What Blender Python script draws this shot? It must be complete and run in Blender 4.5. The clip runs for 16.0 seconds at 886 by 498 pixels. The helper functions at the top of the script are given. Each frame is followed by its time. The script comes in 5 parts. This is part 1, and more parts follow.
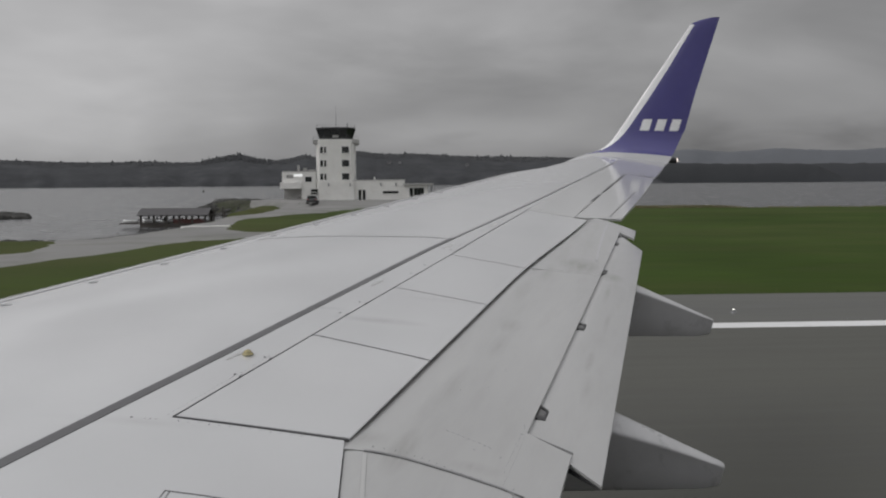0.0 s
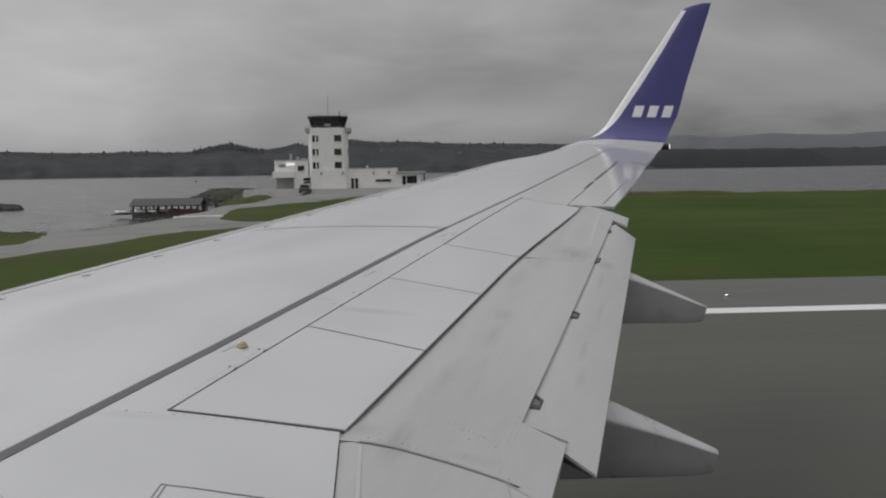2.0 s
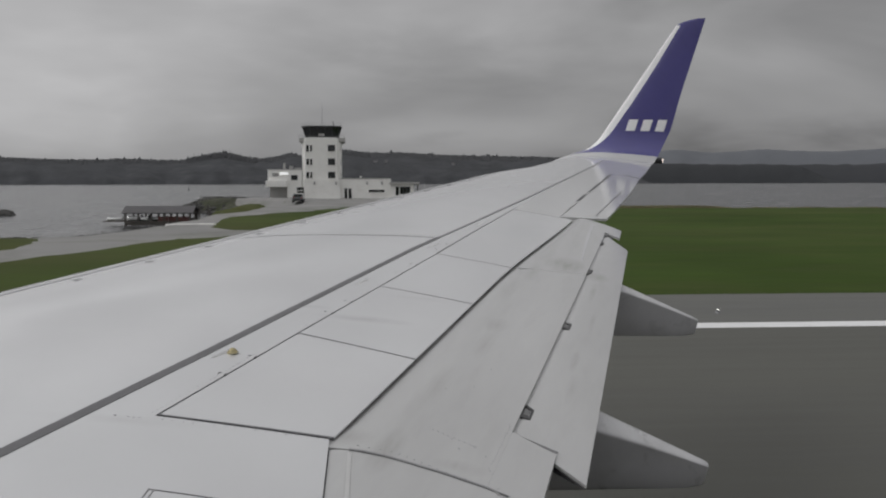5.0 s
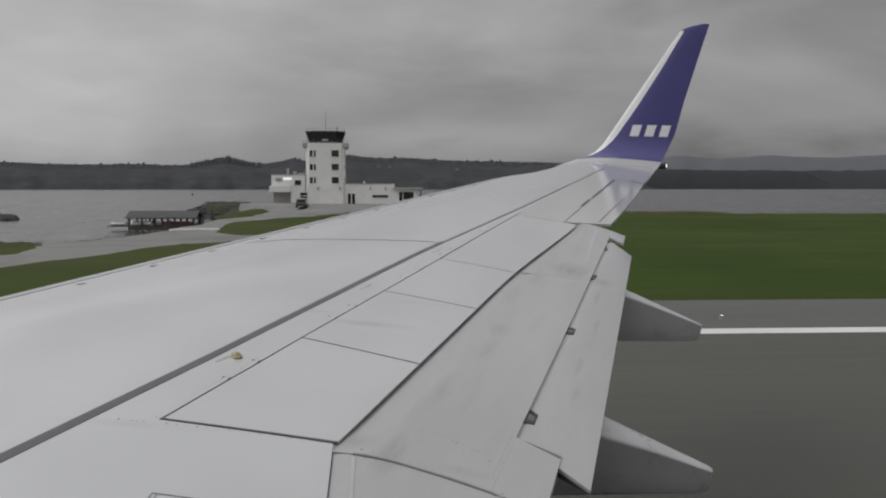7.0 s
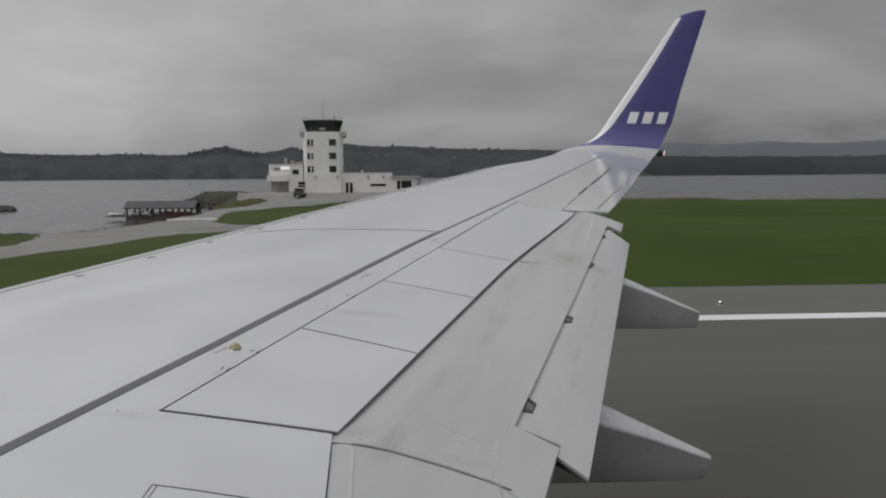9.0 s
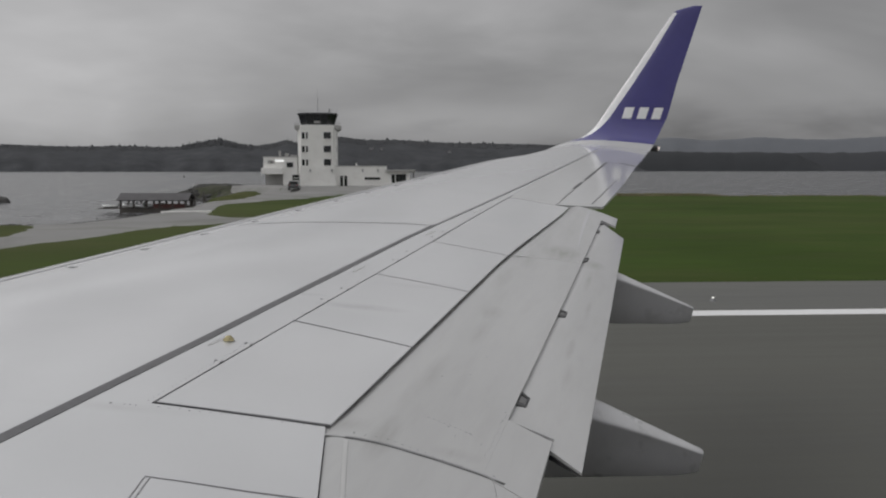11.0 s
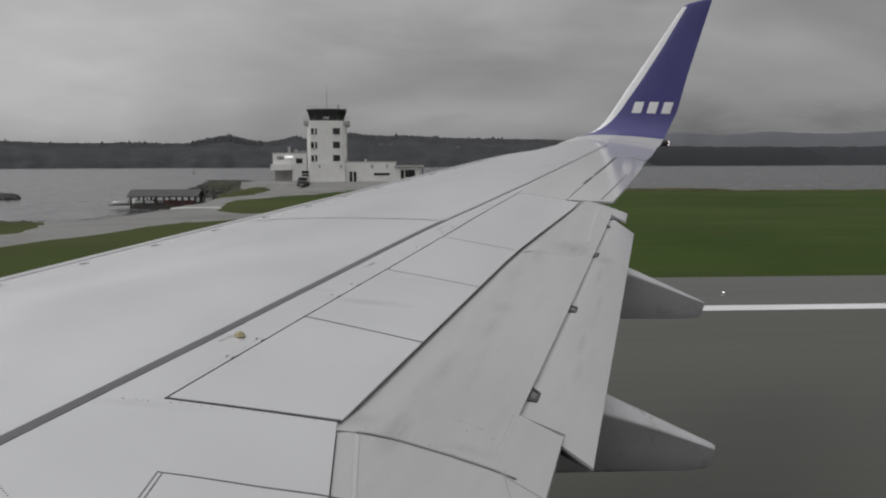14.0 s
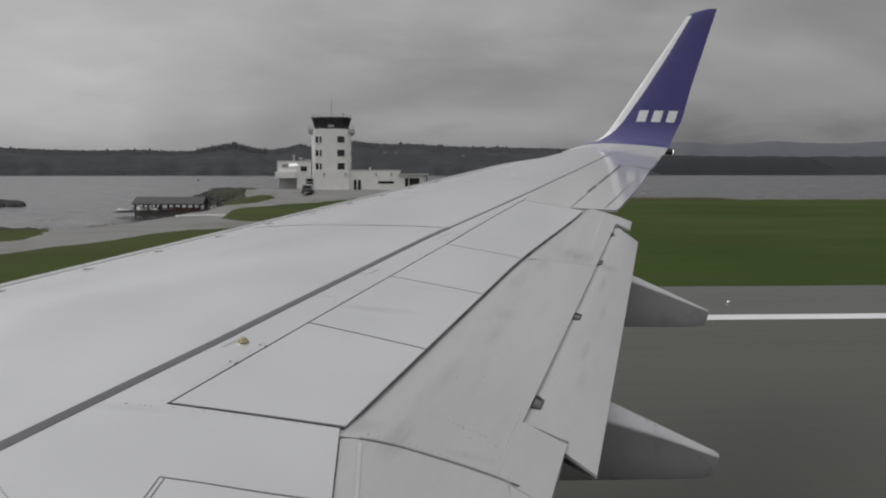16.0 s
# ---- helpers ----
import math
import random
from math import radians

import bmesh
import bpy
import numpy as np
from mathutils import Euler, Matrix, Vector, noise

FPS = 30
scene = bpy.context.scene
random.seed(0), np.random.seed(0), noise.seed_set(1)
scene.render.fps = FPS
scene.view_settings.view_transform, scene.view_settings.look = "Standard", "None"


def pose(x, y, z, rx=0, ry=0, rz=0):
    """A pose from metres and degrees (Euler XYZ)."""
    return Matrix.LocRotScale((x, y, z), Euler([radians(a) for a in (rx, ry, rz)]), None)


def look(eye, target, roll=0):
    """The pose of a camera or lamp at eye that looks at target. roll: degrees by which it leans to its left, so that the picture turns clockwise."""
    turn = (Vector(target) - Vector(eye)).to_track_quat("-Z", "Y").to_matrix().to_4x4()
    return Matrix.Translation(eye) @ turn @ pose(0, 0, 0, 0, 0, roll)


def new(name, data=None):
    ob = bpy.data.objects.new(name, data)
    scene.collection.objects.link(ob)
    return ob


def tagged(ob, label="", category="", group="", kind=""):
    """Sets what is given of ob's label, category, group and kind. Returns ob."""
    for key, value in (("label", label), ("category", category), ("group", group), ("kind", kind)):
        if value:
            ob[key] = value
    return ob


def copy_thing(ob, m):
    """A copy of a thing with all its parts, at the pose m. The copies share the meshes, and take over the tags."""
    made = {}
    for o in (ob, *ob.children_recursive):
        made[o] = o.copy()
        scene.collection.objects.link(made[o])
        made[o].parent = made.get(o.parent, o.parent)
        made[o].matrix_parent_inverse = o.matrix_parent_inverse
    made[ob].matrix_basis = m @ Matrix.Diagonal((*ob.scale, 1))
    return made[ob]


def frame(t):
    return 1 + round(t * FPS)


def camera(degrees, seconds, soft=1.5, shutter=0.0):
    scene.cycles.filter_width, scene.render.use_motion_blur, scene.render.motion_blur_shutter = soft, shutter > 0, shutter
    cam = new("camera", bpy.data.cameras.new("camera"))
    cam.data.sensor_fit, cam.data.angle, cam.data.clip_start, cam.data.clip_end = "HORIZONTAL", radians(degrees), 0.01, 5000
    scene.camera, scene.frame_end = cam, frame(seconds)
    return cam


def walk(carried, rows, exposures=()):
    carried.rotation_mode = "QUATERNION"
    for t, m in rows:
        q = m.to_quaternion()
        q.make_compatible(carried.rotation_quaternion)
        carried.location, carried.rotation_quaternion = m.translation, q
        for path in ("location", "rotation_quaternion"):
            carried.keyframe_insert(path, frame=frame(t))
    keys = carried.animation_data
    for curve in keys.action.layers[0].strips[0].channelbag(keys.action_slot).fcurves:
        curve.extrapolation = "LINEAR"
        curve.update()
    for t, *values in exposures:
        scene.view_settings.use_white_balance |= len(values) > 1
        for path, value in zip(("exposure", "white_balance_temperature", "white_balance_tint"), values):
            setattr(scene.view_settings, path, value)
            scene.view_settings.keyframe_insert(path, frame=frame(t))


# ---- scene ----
cam = camera(48.3, 16.0, soft=2.1)
PATH = [
    (0, (0.004, -0.003, 3.704), (0.107, 1.99, 3.57), -0.4),
    (0.5, (0.002, -0.004, 3.715), (0.108, 1.988, 3.576), -0.6),
    (1, (0.003, -0.001, 3.717), (0.115, 1.99, 3.57), -0.6),
    (1.5, (0.006, -0.002, 3.717), (0.118, 1.989, 3.564), -0.6),
    (2, (0.004, -0.003, 3.716), (0.12, 1.988, 3.557), -0.9),
    (2.5, (0.001, 0.007, 3.706), (0.123, 1.996, 3.541), -0.5),
    (3, (-0.001, 0.005, 3.707), (0.13, 1.994, 3.55), -0.1),
    (3.5, (0.005, -0.009, 3.71), (0.137, 1.981, 3.565), 0.0),
    (4, (0.004, -0.002, 3.709), (0.136, 1.989, 3.568), -0.1),
    (6.5, (0.003, -0.001, 3.697), (0.132, 1.991, 3.57), 0.0),
    (7, (0.0, 0.001, 3.699), (0.125, 1.993, 3.574), 0.0),
    (7.5, (0.006, -0.006, 3.704), (0.123, 1.986, 3.576), -0.1),
    (8, (0.004, -0.003, 3.708), (0.124, 1.989, 3.571), -0.2),
    (10.5, (0.003, -0.002, 3.702), (0.143, 1.987, 3.544), -0.3),
    (11, (0.002, 0.001, 3.704), (0.142, 1.99, 3.543), -0.0),
    (11.5, (0.0, 0.002, 3.713), (0.142, 1.99, 3.555), -0.1),
    (12, (0.0, -0.002, 3.709), (0.136, 1.988, 3.557), -0.0),
    (12.5, (0.001, 0.005, 3.704), (0.134, 1.995, 3.556), -0.5),
    (13, (-0.003, 0.004, 3.706), (0.129, 1.994, 3.556), -0.3),
    (13.5, (0.0, 0.003, 3.705), (0.127, 1.993, 3.545), -0.2),
    (14, (-0.003, 0.003, 3.703), (0.118, 1.992, 3.533), -0.2),
    (14.5, (-0.001, 0.007, 3.7), (0.112, 1.997, 3.534), 0.0),
    (15, (0.005, 0.002, 3.706), (0.115, 1.993, 3.556), 0.1),
    (15.5, (0.003, 0.005, 3.698), (0.114, 1.996, 3.554), 0.1),
    (16, (-0.002, 0.007, 3.694), (0.111, 1.998, 3.541), 0.0),
]
walk(cam, [(t, look(eye, target, roll)) for t, eye, target, roll in PATH])

# ---- sky, sun and exposure ----
world = bpy.data.worlds.new("overcast_sky")
scene.world = world
world.use_nodes = True
wn, wl = world.node_tree.nodes, world.node_tree.links
wn.clear()


def wnode(kind, **values):
    n = wn.new(kind)
    for key, value in values.items():
        n.inputs[key].default_value = value
    return n


SUN_ELEVATION, SUN_TURN = radians(50), radians(262)
sky = wn.new("ShaderNodeTexSky")
sky.sky_type, sky.sun_disc = "NISHITA", False
sky.sun_elevation, sky.sun_rotation = SUN_ELEVATION, SUN_TURN
place = wn.new("ShaderNodeTexCoord")
parts3 = wn.new("ShaderNodeSeparateXYZ")
wl.new(place.outputs["Generated"], parts3.inputs[0])
# cloud layers seen edge-on near the horizon: noise squeezed upwards
flat = wn.new("ShaderNodeMapping")
flat.inputs["Scale"].default_value = (1.6, 1.6, 5.0)
wl.new(place.outputs["Generated"], flat.inputs["Vector"])
bands = wnode("ShaderNodeTexNoise", Scale=1.7, Detail=4.0, Roughness=0.5, Distortion=0.35)
wl.new(flat.outputs[0], bands.inputs["Vector"])
puffs = wnode("ShaderNodeTexNoise", Scale=4.6, Detail=4.0, Roughness=0.5, Distortion=0.2)
wl.new(flat.outputs[0], puffs.inputs["Vector"])
tone = wn.new("ShaderNodeMapRange")
tone.inputs["From Min"].default_value, tone.inputs["From Max"].default_value = 0.3, 0.72
tone.inputs["To Min"].default_value, tone.inputs["To Max"].default_value = 0.76, 1.24
wl.new(bands.outputs["Fac"], tone.inputs["Value"])
tone2 = wn.new("ShaderNodeMapRange")
tone2.inputs["From Min"].default_value, tone2.inputs["From Max"].default_value = 0.3, 0.7
tone2.inputs["To Min"].default_value, tone2.inputs["To Max"].default_value = 0.93, 1.07
wl.new(puffs.outputs["Fac"], tone2.inputs["Value"])
# brighter overhead than at the horizon, duller astern
rise = wn.new("ShaderNodeValToRGB")
rise.color_ramp.elements[0].position, rise.color_ramp.elements[0].color = 0.0, (0.196, 0.196, 0.2, 1)
rise.color_ramp.elements[1].position, rise.color_ramp.elements[1].color = 1.0, (0.72, 0.72, 0.735, 1)
for at, v in ((0.025, 0.255), (0.06, 0.312), (0.11, 0.335), (0.2, 0.35), (0.5, 0.6)):
    e = rise.color_ramp.elements.new(at)
    e.color = (v, v * 0.995, v * 1.008, 1)
wl.new(parts3.outputs["Z"], rise.inputs[0])
side = wn.new("ShaderNodeMapRange")
side.inputs["From Min"].default_value, side.inputs["From Max"].default_value = -1.0, 0.5
side.inputs["To Min"].default_value, side.inputs["To Max"].default_value = 1.70, 0.78
wl.new(parts3.outputs["X"], side.inputs["Value"])


def wmath(op, a, b):
    n = wn.new("ShaderNodeMath")
    n.operation = op
    wl.new(a, n.inputs[0])
    wl.new(b, n.inputs[1])
    return n.outputs[0]


def wrange(value, a, z, lo, hi):
    n = wn.new("ShaderNodeMapRange")
    n.interpolation_type = "SMOOTHSTEP"
    for key, v in (("From Min", a), ("From Max", z), ("To Min", lo), ("To Max", hi)):
        n.inputs[key].default_value = v
    wl.new(value, n.inputs["Value"])
    return n.outputs[0]


def cloud_bank(x, z, wide, tall, gain):
    """A soft lighter or darker bank of cloud round a direction, ragged by the noise."""
    m, size = wn.new("ShaderNodeMapping"), wn.new("ShaderNodeVectorMath")
    m.inputs["Scale"].default_value, m.inputs["Location"].default_value = (1 / wide, 0, 1 / tall), (-x / wide, 0, -z / tall)
    wl.new(place.outputs["Generated"], m.inputs["Vector"])
    size.operation = "LENGTH"
    wl.new(m.outputs[0], size.inputs[0])
    ragged = wmath("ADD", size.outputs["Value"], wrange(puffs.outputs["Fac"], 0.3, 0.7, -0.3, 0.3))
    return wrange(ragged, 0.0, 1.2, 1 + gain, 1.0)


# the unseen cloud well astern is set lighter again, to light aft-facing surfaces
abeam = wmath("ADD", side.outputs[0], wrange(parts3.outputs["X"], 0.5, 0.95, 0.0, 0.4))
# the cloud base breaks into lumps higher up
lumps = wmath("MULTIPLY", wrange(puffs.outputs["Fac"], 0.36, 0.64, -0.18, 0.18), wrange(parts3.outputs["Z"], 0.17, 0.34, 0.0, 1.0))
shade = wmath("MULTIPLY", wmath("MULTIPLY", tone.outputs[0], wmath("ADD", tone2.outputs[0], lumps)), abeam)
# the last bank stands above the view, added to darken the right-hand water
for bank in ((0.085, 0.045, 0.15, 0.030, 0.32), (0.06, 0.118, 0.14, 0.03, -0.13), (-0.25, 0.135, 0.14, 0.035, 0.10), (0.32, 0.008, 0.30, 0.055, -0.36), (0.38, 0.12, 0.16, 0.06, 0.10), (0.46, 0.34, 0.34, 0.15, -0.38)):
    shade = wmath("MULTIPLY", shade, cloud_bank(*bank))
cloud = wn.new("ShaderNodeMix")
cloud.data_type, cloud.blend_type = "RGBA", "MULTIPLY"
cloud.inputs["Factor"].default_value = 1.0
wl.new(rise.outputs[0], cloud.inputs[6])
wl.new(shade, cloud.inputs[7])
clouds = wnode("ShaderNodeBackground", Strength=1.0)
wl.new(cloud.outputs[2], clouds.inputs["Color"])
clear = wnode("ShaderNodeBackground", Strength=0.06)
wl.new(sky.outputs[0], clear.inputs["Color"])
cover = wnode("ShaderNodeMixShader", Fac=0.985)
wl.new(clear.outputs[0], cover.inputs[1])
wl.new(clouds.outputs[0], cover.inputs[2])
out = wn.new("ShaderNodeOutputWorld")
wl.new(cover.outputs[0], out.inputs["Surface"])

sun = new("sun", bpy.data.lights.new("sun", "SUN"))
sun.data.energy, sun.data.angle, sun.data.color = 0.5, radians(25), (1.0, 0.98, 0.95)
sun.matrix_world = look((0, 0, 0), (-math.cos(SUN_ELEVATION) * math.sin(SUN_TURN), -math.cos(SUN_ELEVATION) * math.cos(SUN_TURN), -math.sin(SUN_ELEVATION)))
sun.location = (0, 0, 60)
scene.view_settings.exposure = -0.05


# ---- materials ----
def material(name, base, rough=0.6, vary=0.12, scale=1.0, fine=12.0, bump=0.0, stretch=(1, 1, 1), metal=0.0, coat=0.0, second=None, second_at=(0.5, 0.7), rough_vary=0.08, by_object=0.0, specular=0.5, turn=0.0, dirt_or_haze=(), dirt_haze_colour=(0.24, 0.24, 0.22)):
    """A surface with variation at two scales; second is a stain colour that shows where a large noise is high."""
    m = bpy.data.materials.new(name)
    m.use_nodes = True
    n, l = m.node_tree.nodes, m.node_tree.links
    b = n["Principled BSDF"]
    tc, mp = n.new("ShaderNodeTexCoord"), n.new("ShaderNodeMapping")
    mp.inputs["Scale"].default_value = stretch
    turned = n.new("ShaderNodeMapping")
    turned.inputs["Rotation"].default_value = (0, 0, radians(turn))
    l.new(tc.outputs["Object"], turned.inputs["Vector"])
    l.new(turned.outputs[0], mp.inputs["Vector"])

    def noise_node(s, detail):
        t = n.new("ShaderNodeTexNoise")
        t.inputs["Scale"].default_value, t.inputs["Detail"].default_value, t.inputs["Roughness"].default_value = s, detail, 0.6
        l.new(mp.outputs[0], t.inputs["Vector"])
        return t.outputs["Fac"]

    def ranged(value, a, z, lo, hi):
        r = n.new("ShaderNodeMapRange")
        for key, v in (("From Min", a), ("From Max", z), ("To Min", lo), ("To Max", hi)):
            r.inputs[key].default_value = v
        l.new(value, r.inputs["Value"])
        return r.outputs[0]

    def product(a, c):
        x = n.new("ShaderNodeMath")
        x.operation = "MULTIPLY"
        l.new(a, x.inputs[0])
        l.new(c, x.inputs[1])
        return x.outputs[0]

    large, small = noise_node(scale, 4.0), noise_node(fine, 5.0)
    factor = product(ranged(large, 0.3, 0.7, 1 - vary, 1 + vary), ranged(small, 0.3, 0.7, 1 - vary * 0.6, 1 + vary * 0.6))
    if by_object:
        info = n.new("ShaderNodeObjectInfo")
        factor = product(factor, ranged(info.outputs["Random"], 0, 1, 1 - by_object, 1 + by_object))
    mix = n.new("ShaderNodeMix")
    mix.data_type, mix.blend_type = "RGBA", "MULTIPLY"
    mix.inputs["Factor"].default_value = 1.0
    mix.inputs[6].default_value = (*base, 1)
    if second:
        stain = n.new("ShaderNodeMix")
        stain.data_type = "RGBA"
        stain.inputs[6].default_value, stain.inputs[7].default_value = (*base, 1), (*second, 1)
        l.new(ranged(noise_node(scale * 2.3, 6.0), second_at[0], second_at[1], 0, 1), stain.inputs["Factor"])
        l.new(stain.outputs[2], mix.inputs[6])
    l.new(factor, mix.inputs[7])
    colour = mix.outputs[2]
    for x, y, length, width, amount in dirt_or_haze:
        # a soft patch of dirt, dry grass or painted haze, drawn out along the turned second axis
        u, v = x * math.cos(radians(turn)) - y * math.sin(radians(turn)), x * math.sin(radians(turn)) + y * math.cos(radians(turn))
        spot, size, patch = n.new("ShaderNodeMapping"), n.new("ShaderNodeVectorMath"), n.new("ShaderNodeMix")
        spot.inputs["Scale"].default_value, spot.inputs["Location"].default_value = (1 / width, 1 / length, 0), (-u / width, -v / length, 0)
        l.new(turned.outputs[0], spot.inputs["Vector"])
        size.operation = "LENGTH"
        l.new(spot.outputs[0], size.inputs[0])
        patch.data_type = "RGBA"
        patch.inputs[7].default_value = (*dirt_haze_colour, 1)
        l.new(colour, patch.inputs[6])
        l.new(product(ranged(size.outputs["Value"], 1.0, 0.1, 0.0, amount), ranged(noise_node(9.0, 4.0), 0.25, 0.75, 0.3, 1.5)), patch.inputs["Factor"])
        colour = patch.outputs[2]
    l.new(colour, b.inputs["Base Color"])
    l.new(ranged(small, 0.3, 0.7, max(0.02, rough - rough_vary), min(1, rough + rough_vary)), b.inputs["Roughness"])
    b.inputs["Metallic"].default_value = metal
    b.inputs["Specular IOR Level"].default_value = specular
    b.inputs["Coat Weight"].default_value, b.inputs["Coat Roughness"].default_value = coat, 0.08
    if bump:
        bn = n.new("ShaderNodeBump")
        bn.inputs["Strength"].default_value, bn.inputs["Distance"].default_value = 1.0, bump
        l.new(small, bn.inputs["Height"])
        l.new(bn.outputs[0], b.inputs["Normal"])
    return m


def glow(name, colour, strength):
    m = bpy.data.materials.new(name)
    m.use_nodes = True
    b = m.node_tree.nodes["Principled BSDF"]
    b.inputs["Base Color"].default_value = (*colour, 1)
    b.inputs["Emission Color"].default_value, b.inputs["Emission Strength"].default_value = (*colour, 1), strength
    return m


WING_PAINT = material("wing_paint", (0.515, 0.52, 0.53), 0.26, 0.012, 0.5, 2, 0.0, coat=0.75, second=(0.515, 0.515, 0.525), second_at=(0.45, 0.8), rough_vary=0.008, dirt_or_haze=[(-0.06, 5.10, 0.07, 0.28, 0.26), (-0.35, 5.25, 0.04, 0.12, 0.2), (0.3, 5.62, 0.05, 0.25, 0.12), (-0.9, 3.55, 0.05, 0.4, 0.12)])
TIP_PAINT = material("tip_paint", (0.495, 0.496, 0.498), 0.10, 0.015, 0.8, 4, 0.0, coat=0.0, specular=0.2, rough_vary=0.006)
FLAP_SMUDGES = [(1.34, 6.97, 0.30, 0.15, 0.75), (1.52, 6.75, 0.16, 0.10, 0.5), (0.64, 5.25, 0.16, 0.07, 0.33), (0.53, 4.86, 0.25, 0.05, 0.28), (1.06, 6.63, 0.35, 0.05, 0.35), (0.98, 4.82, 0.20, 0.026, 0.5), (1.39, 6.29, 0.35, 0.026, 0.38), (1.24, 5.6, 0.3, 0.02, 0.3), (0.88, 4.41, 0.25, 0.025, 0.25), (0.81, 6.07, 0.4, 0.06, 0.22), (0.26, 4.22, 0.35, 0.06, 0.24), (0.03, 3.50, 0.24, 0.06, 0.45), (-0.10, 3.60, 0.10, 0.10, 0.35), (0.30, 3.42, 0.06, 0.12, 0.25)]
FLAP_PAINT = material("flap_paint", (0.418, 0.418, 0.417), 0.17, 0.025, 1.4, 5, 0.0, stretch=(3.2, 0.45, 1), turn=16.5, coat=0.2, second=(0.385, 0.385, 0.38), second_at=(0.5, 0.8), rough_vary=0.015, dirt_or_haze=FLAP_SMUDGES)
FAIRING_PAINT = material("fairing_paint", (0.52, 0.52, 0.53), 0.32, 0.05, 1.5, 8, coat=0.3, second=(0.45, 0.45, 0.455))
SEAL_GREY = material("seal_grey", (0.115, 0.115, 0.12), 0.55, 0.1, 2, 30)
SEAM_DARK = material("seam_dark", (0.11, 0.11, 0.115), 0.7, 0.15, 3, 30)
RUB_PALE = material("rub_strip_pale", (0.49, 0.49, 0.485), 0.4, 0.05, 4, 30)
SEAM_PALE = material("seam_pale", (0.42, 0.42, 0.42), 0.6, 0.3, 20, 60)
SEAM_MID = material("seam_mid", (0.2, 0.2, 0.205), 0.65, 0.12, 3, 30)
PLUG_GREY = material("plug_grey", (0.40, 0.40, 0.41), 0.5, 0.05, 3, 20)
SEAM_FAINT = material("seam_faint", (0.33, 0.33, 0.335), 0.6, 0.1, 3, 30)
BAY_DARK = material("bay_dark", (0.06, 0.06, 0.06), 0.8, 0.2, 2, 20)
BLUE_PAINT = material("blue_paint", (0.060, 0.054, 0.222), 0.22, 0.05, 1.2, 10, coat=0.6, rough_vary=0.04)
WHITE_PAINT = material("white_paint", (0.91, 0.91, 0.915), 0.24, 0.03, 1.5, 12, coat=0.8)
# darker than the hull's own light grey, to bounce less light onto the fairings
FUSELAGE_PAINT = material("fuselage_paint", (0.18, 0.18, 0.19), 0.35, 0.04, 0.5, 5, coat=0.3)
BRASS = material("brass_primer", (0.42, 0.37, 0.22), 0.16, 0.15, 8, 60, metal=0.8)
BRACKET = material("bracket_metal", (0.05, 0.05, 0.052), 0.5, 0.2, 6, 50, metal=0.4)
BRACKET_COVER = material("bracket_cover", (0.12, 0.12, 0.12), 0.5, 0.15, 8, 50)
ASPHALT = material("asphalt", (0.090, 0.0905, 0.079), 0.7, 0.10, 0.05, 1.6, 0.0, stretch=(0.12, 1, 1), second=(0.079, 0.079, 0.073), specular=0.3)
SHOULDER = material("shoulder_asphalt", (0.114, 0.115, 0.106), 0.7, 0.06, 0.06, 1.8, stretch=(0.12, 1, 1), second=(0.095, 0.095, 0.092), specular=0.3)
LINE_PAINT = material("line_paint", (0.74, 0.74, 0.74), 0.55, 0.06, 0.6, 5, stretch=(0.3, 1, 1))
GRAVEL = material("gravel", (0.212, 0.209, 0.203), 0.85, 0.14, 0.06, 0.9, second=(0.14, 0.14, 0.125))
# olive patches put distance haze into the left field; the rest are dry grass
GRASS = material("grass", (0.043, 0.070, 0.0145), 0.95, 0.20, 0.07, 0.6, 0.05, stretch=(0.6, 1, 1), second=(0.056, 0.075, 0.021), second_at=(0.45, 0.66), specular=0.05, dirt_or_haze=[(-16, 88, 60, 22, 0.5), (-22, 55, 40, 18, 0.4), (-40, 130, 60, 30, 0.4), (-18, 132, 24, 7, 0.75), (-30, 210, 14, 12, 0.6), (40, 70, 20, 60, 0.18), (60, 118, 12, 60, 0.3)], dirt_haze_colour=(0.082, 0.080, 0.036))
MOUND = material("weedy_earth", (0.072, 0.073, 0.058), 0.95, 0.32, 0.2, 1.2, 0.1, specular=0.05, second=(0.058, 0.066, 0.040), second_at=(0.45, 0.65))
DRY_GRASS = material("dry_shore_grass", (0.13, 0.12, 0.07), 0.95, 0.2, 0.2, 2.0, specular=0.05, second=(0.09, 0.105, 0.04))
ROCK = material("shore_rock", (0.058, 0.057, 0.054), 0.85, 0.25, 0.4, 3.0, 0.08, second=(0.03, 0.03, 0.028), by_object=0.2)
WATER = material("sea_water", (0.038, 0.04, 0.043), 0.23, 0.05, 0.004, 0.5, 0.04, stretch=(0.5, 1, 1), specular=0.17)
RENDER_WHITE = material("white_render", (0.82, 0.815, 0.79), 0.75, 0.05, 0.25, 3.0, 0.004, second=(0.74, 0.73, 0.70), second_at=(0.55, 0.8))
CONCRETE = material("grey_concrete", (0.40, 0.395, 0.385), 0.8, 0.08, 0.5, 5)
FRAME_DARK = material("dark_frame", (0.035, 0.035, 0.038), 0.5, 0.1, 3, 20)
PANE = material("window_pane", (0.018, 0.02, 0.022), 0.08, 0.1, 1, 10, coat=0.5)
ROOF_DARK = material("dark_roof", (0.088, 0.085, 0.088), 0.8, 0.15, 0.6, 6, stretch=(1, 3, 1))
TIMBER = material("weathered_timber", (0.085, 0.078, 0.07), 0.85, 0.2, 0.8, 9)
RED_TIMBER = material("red_timber", (0.10, 0.045, 0.04), 0.8, 0.2, 0.8, 9)
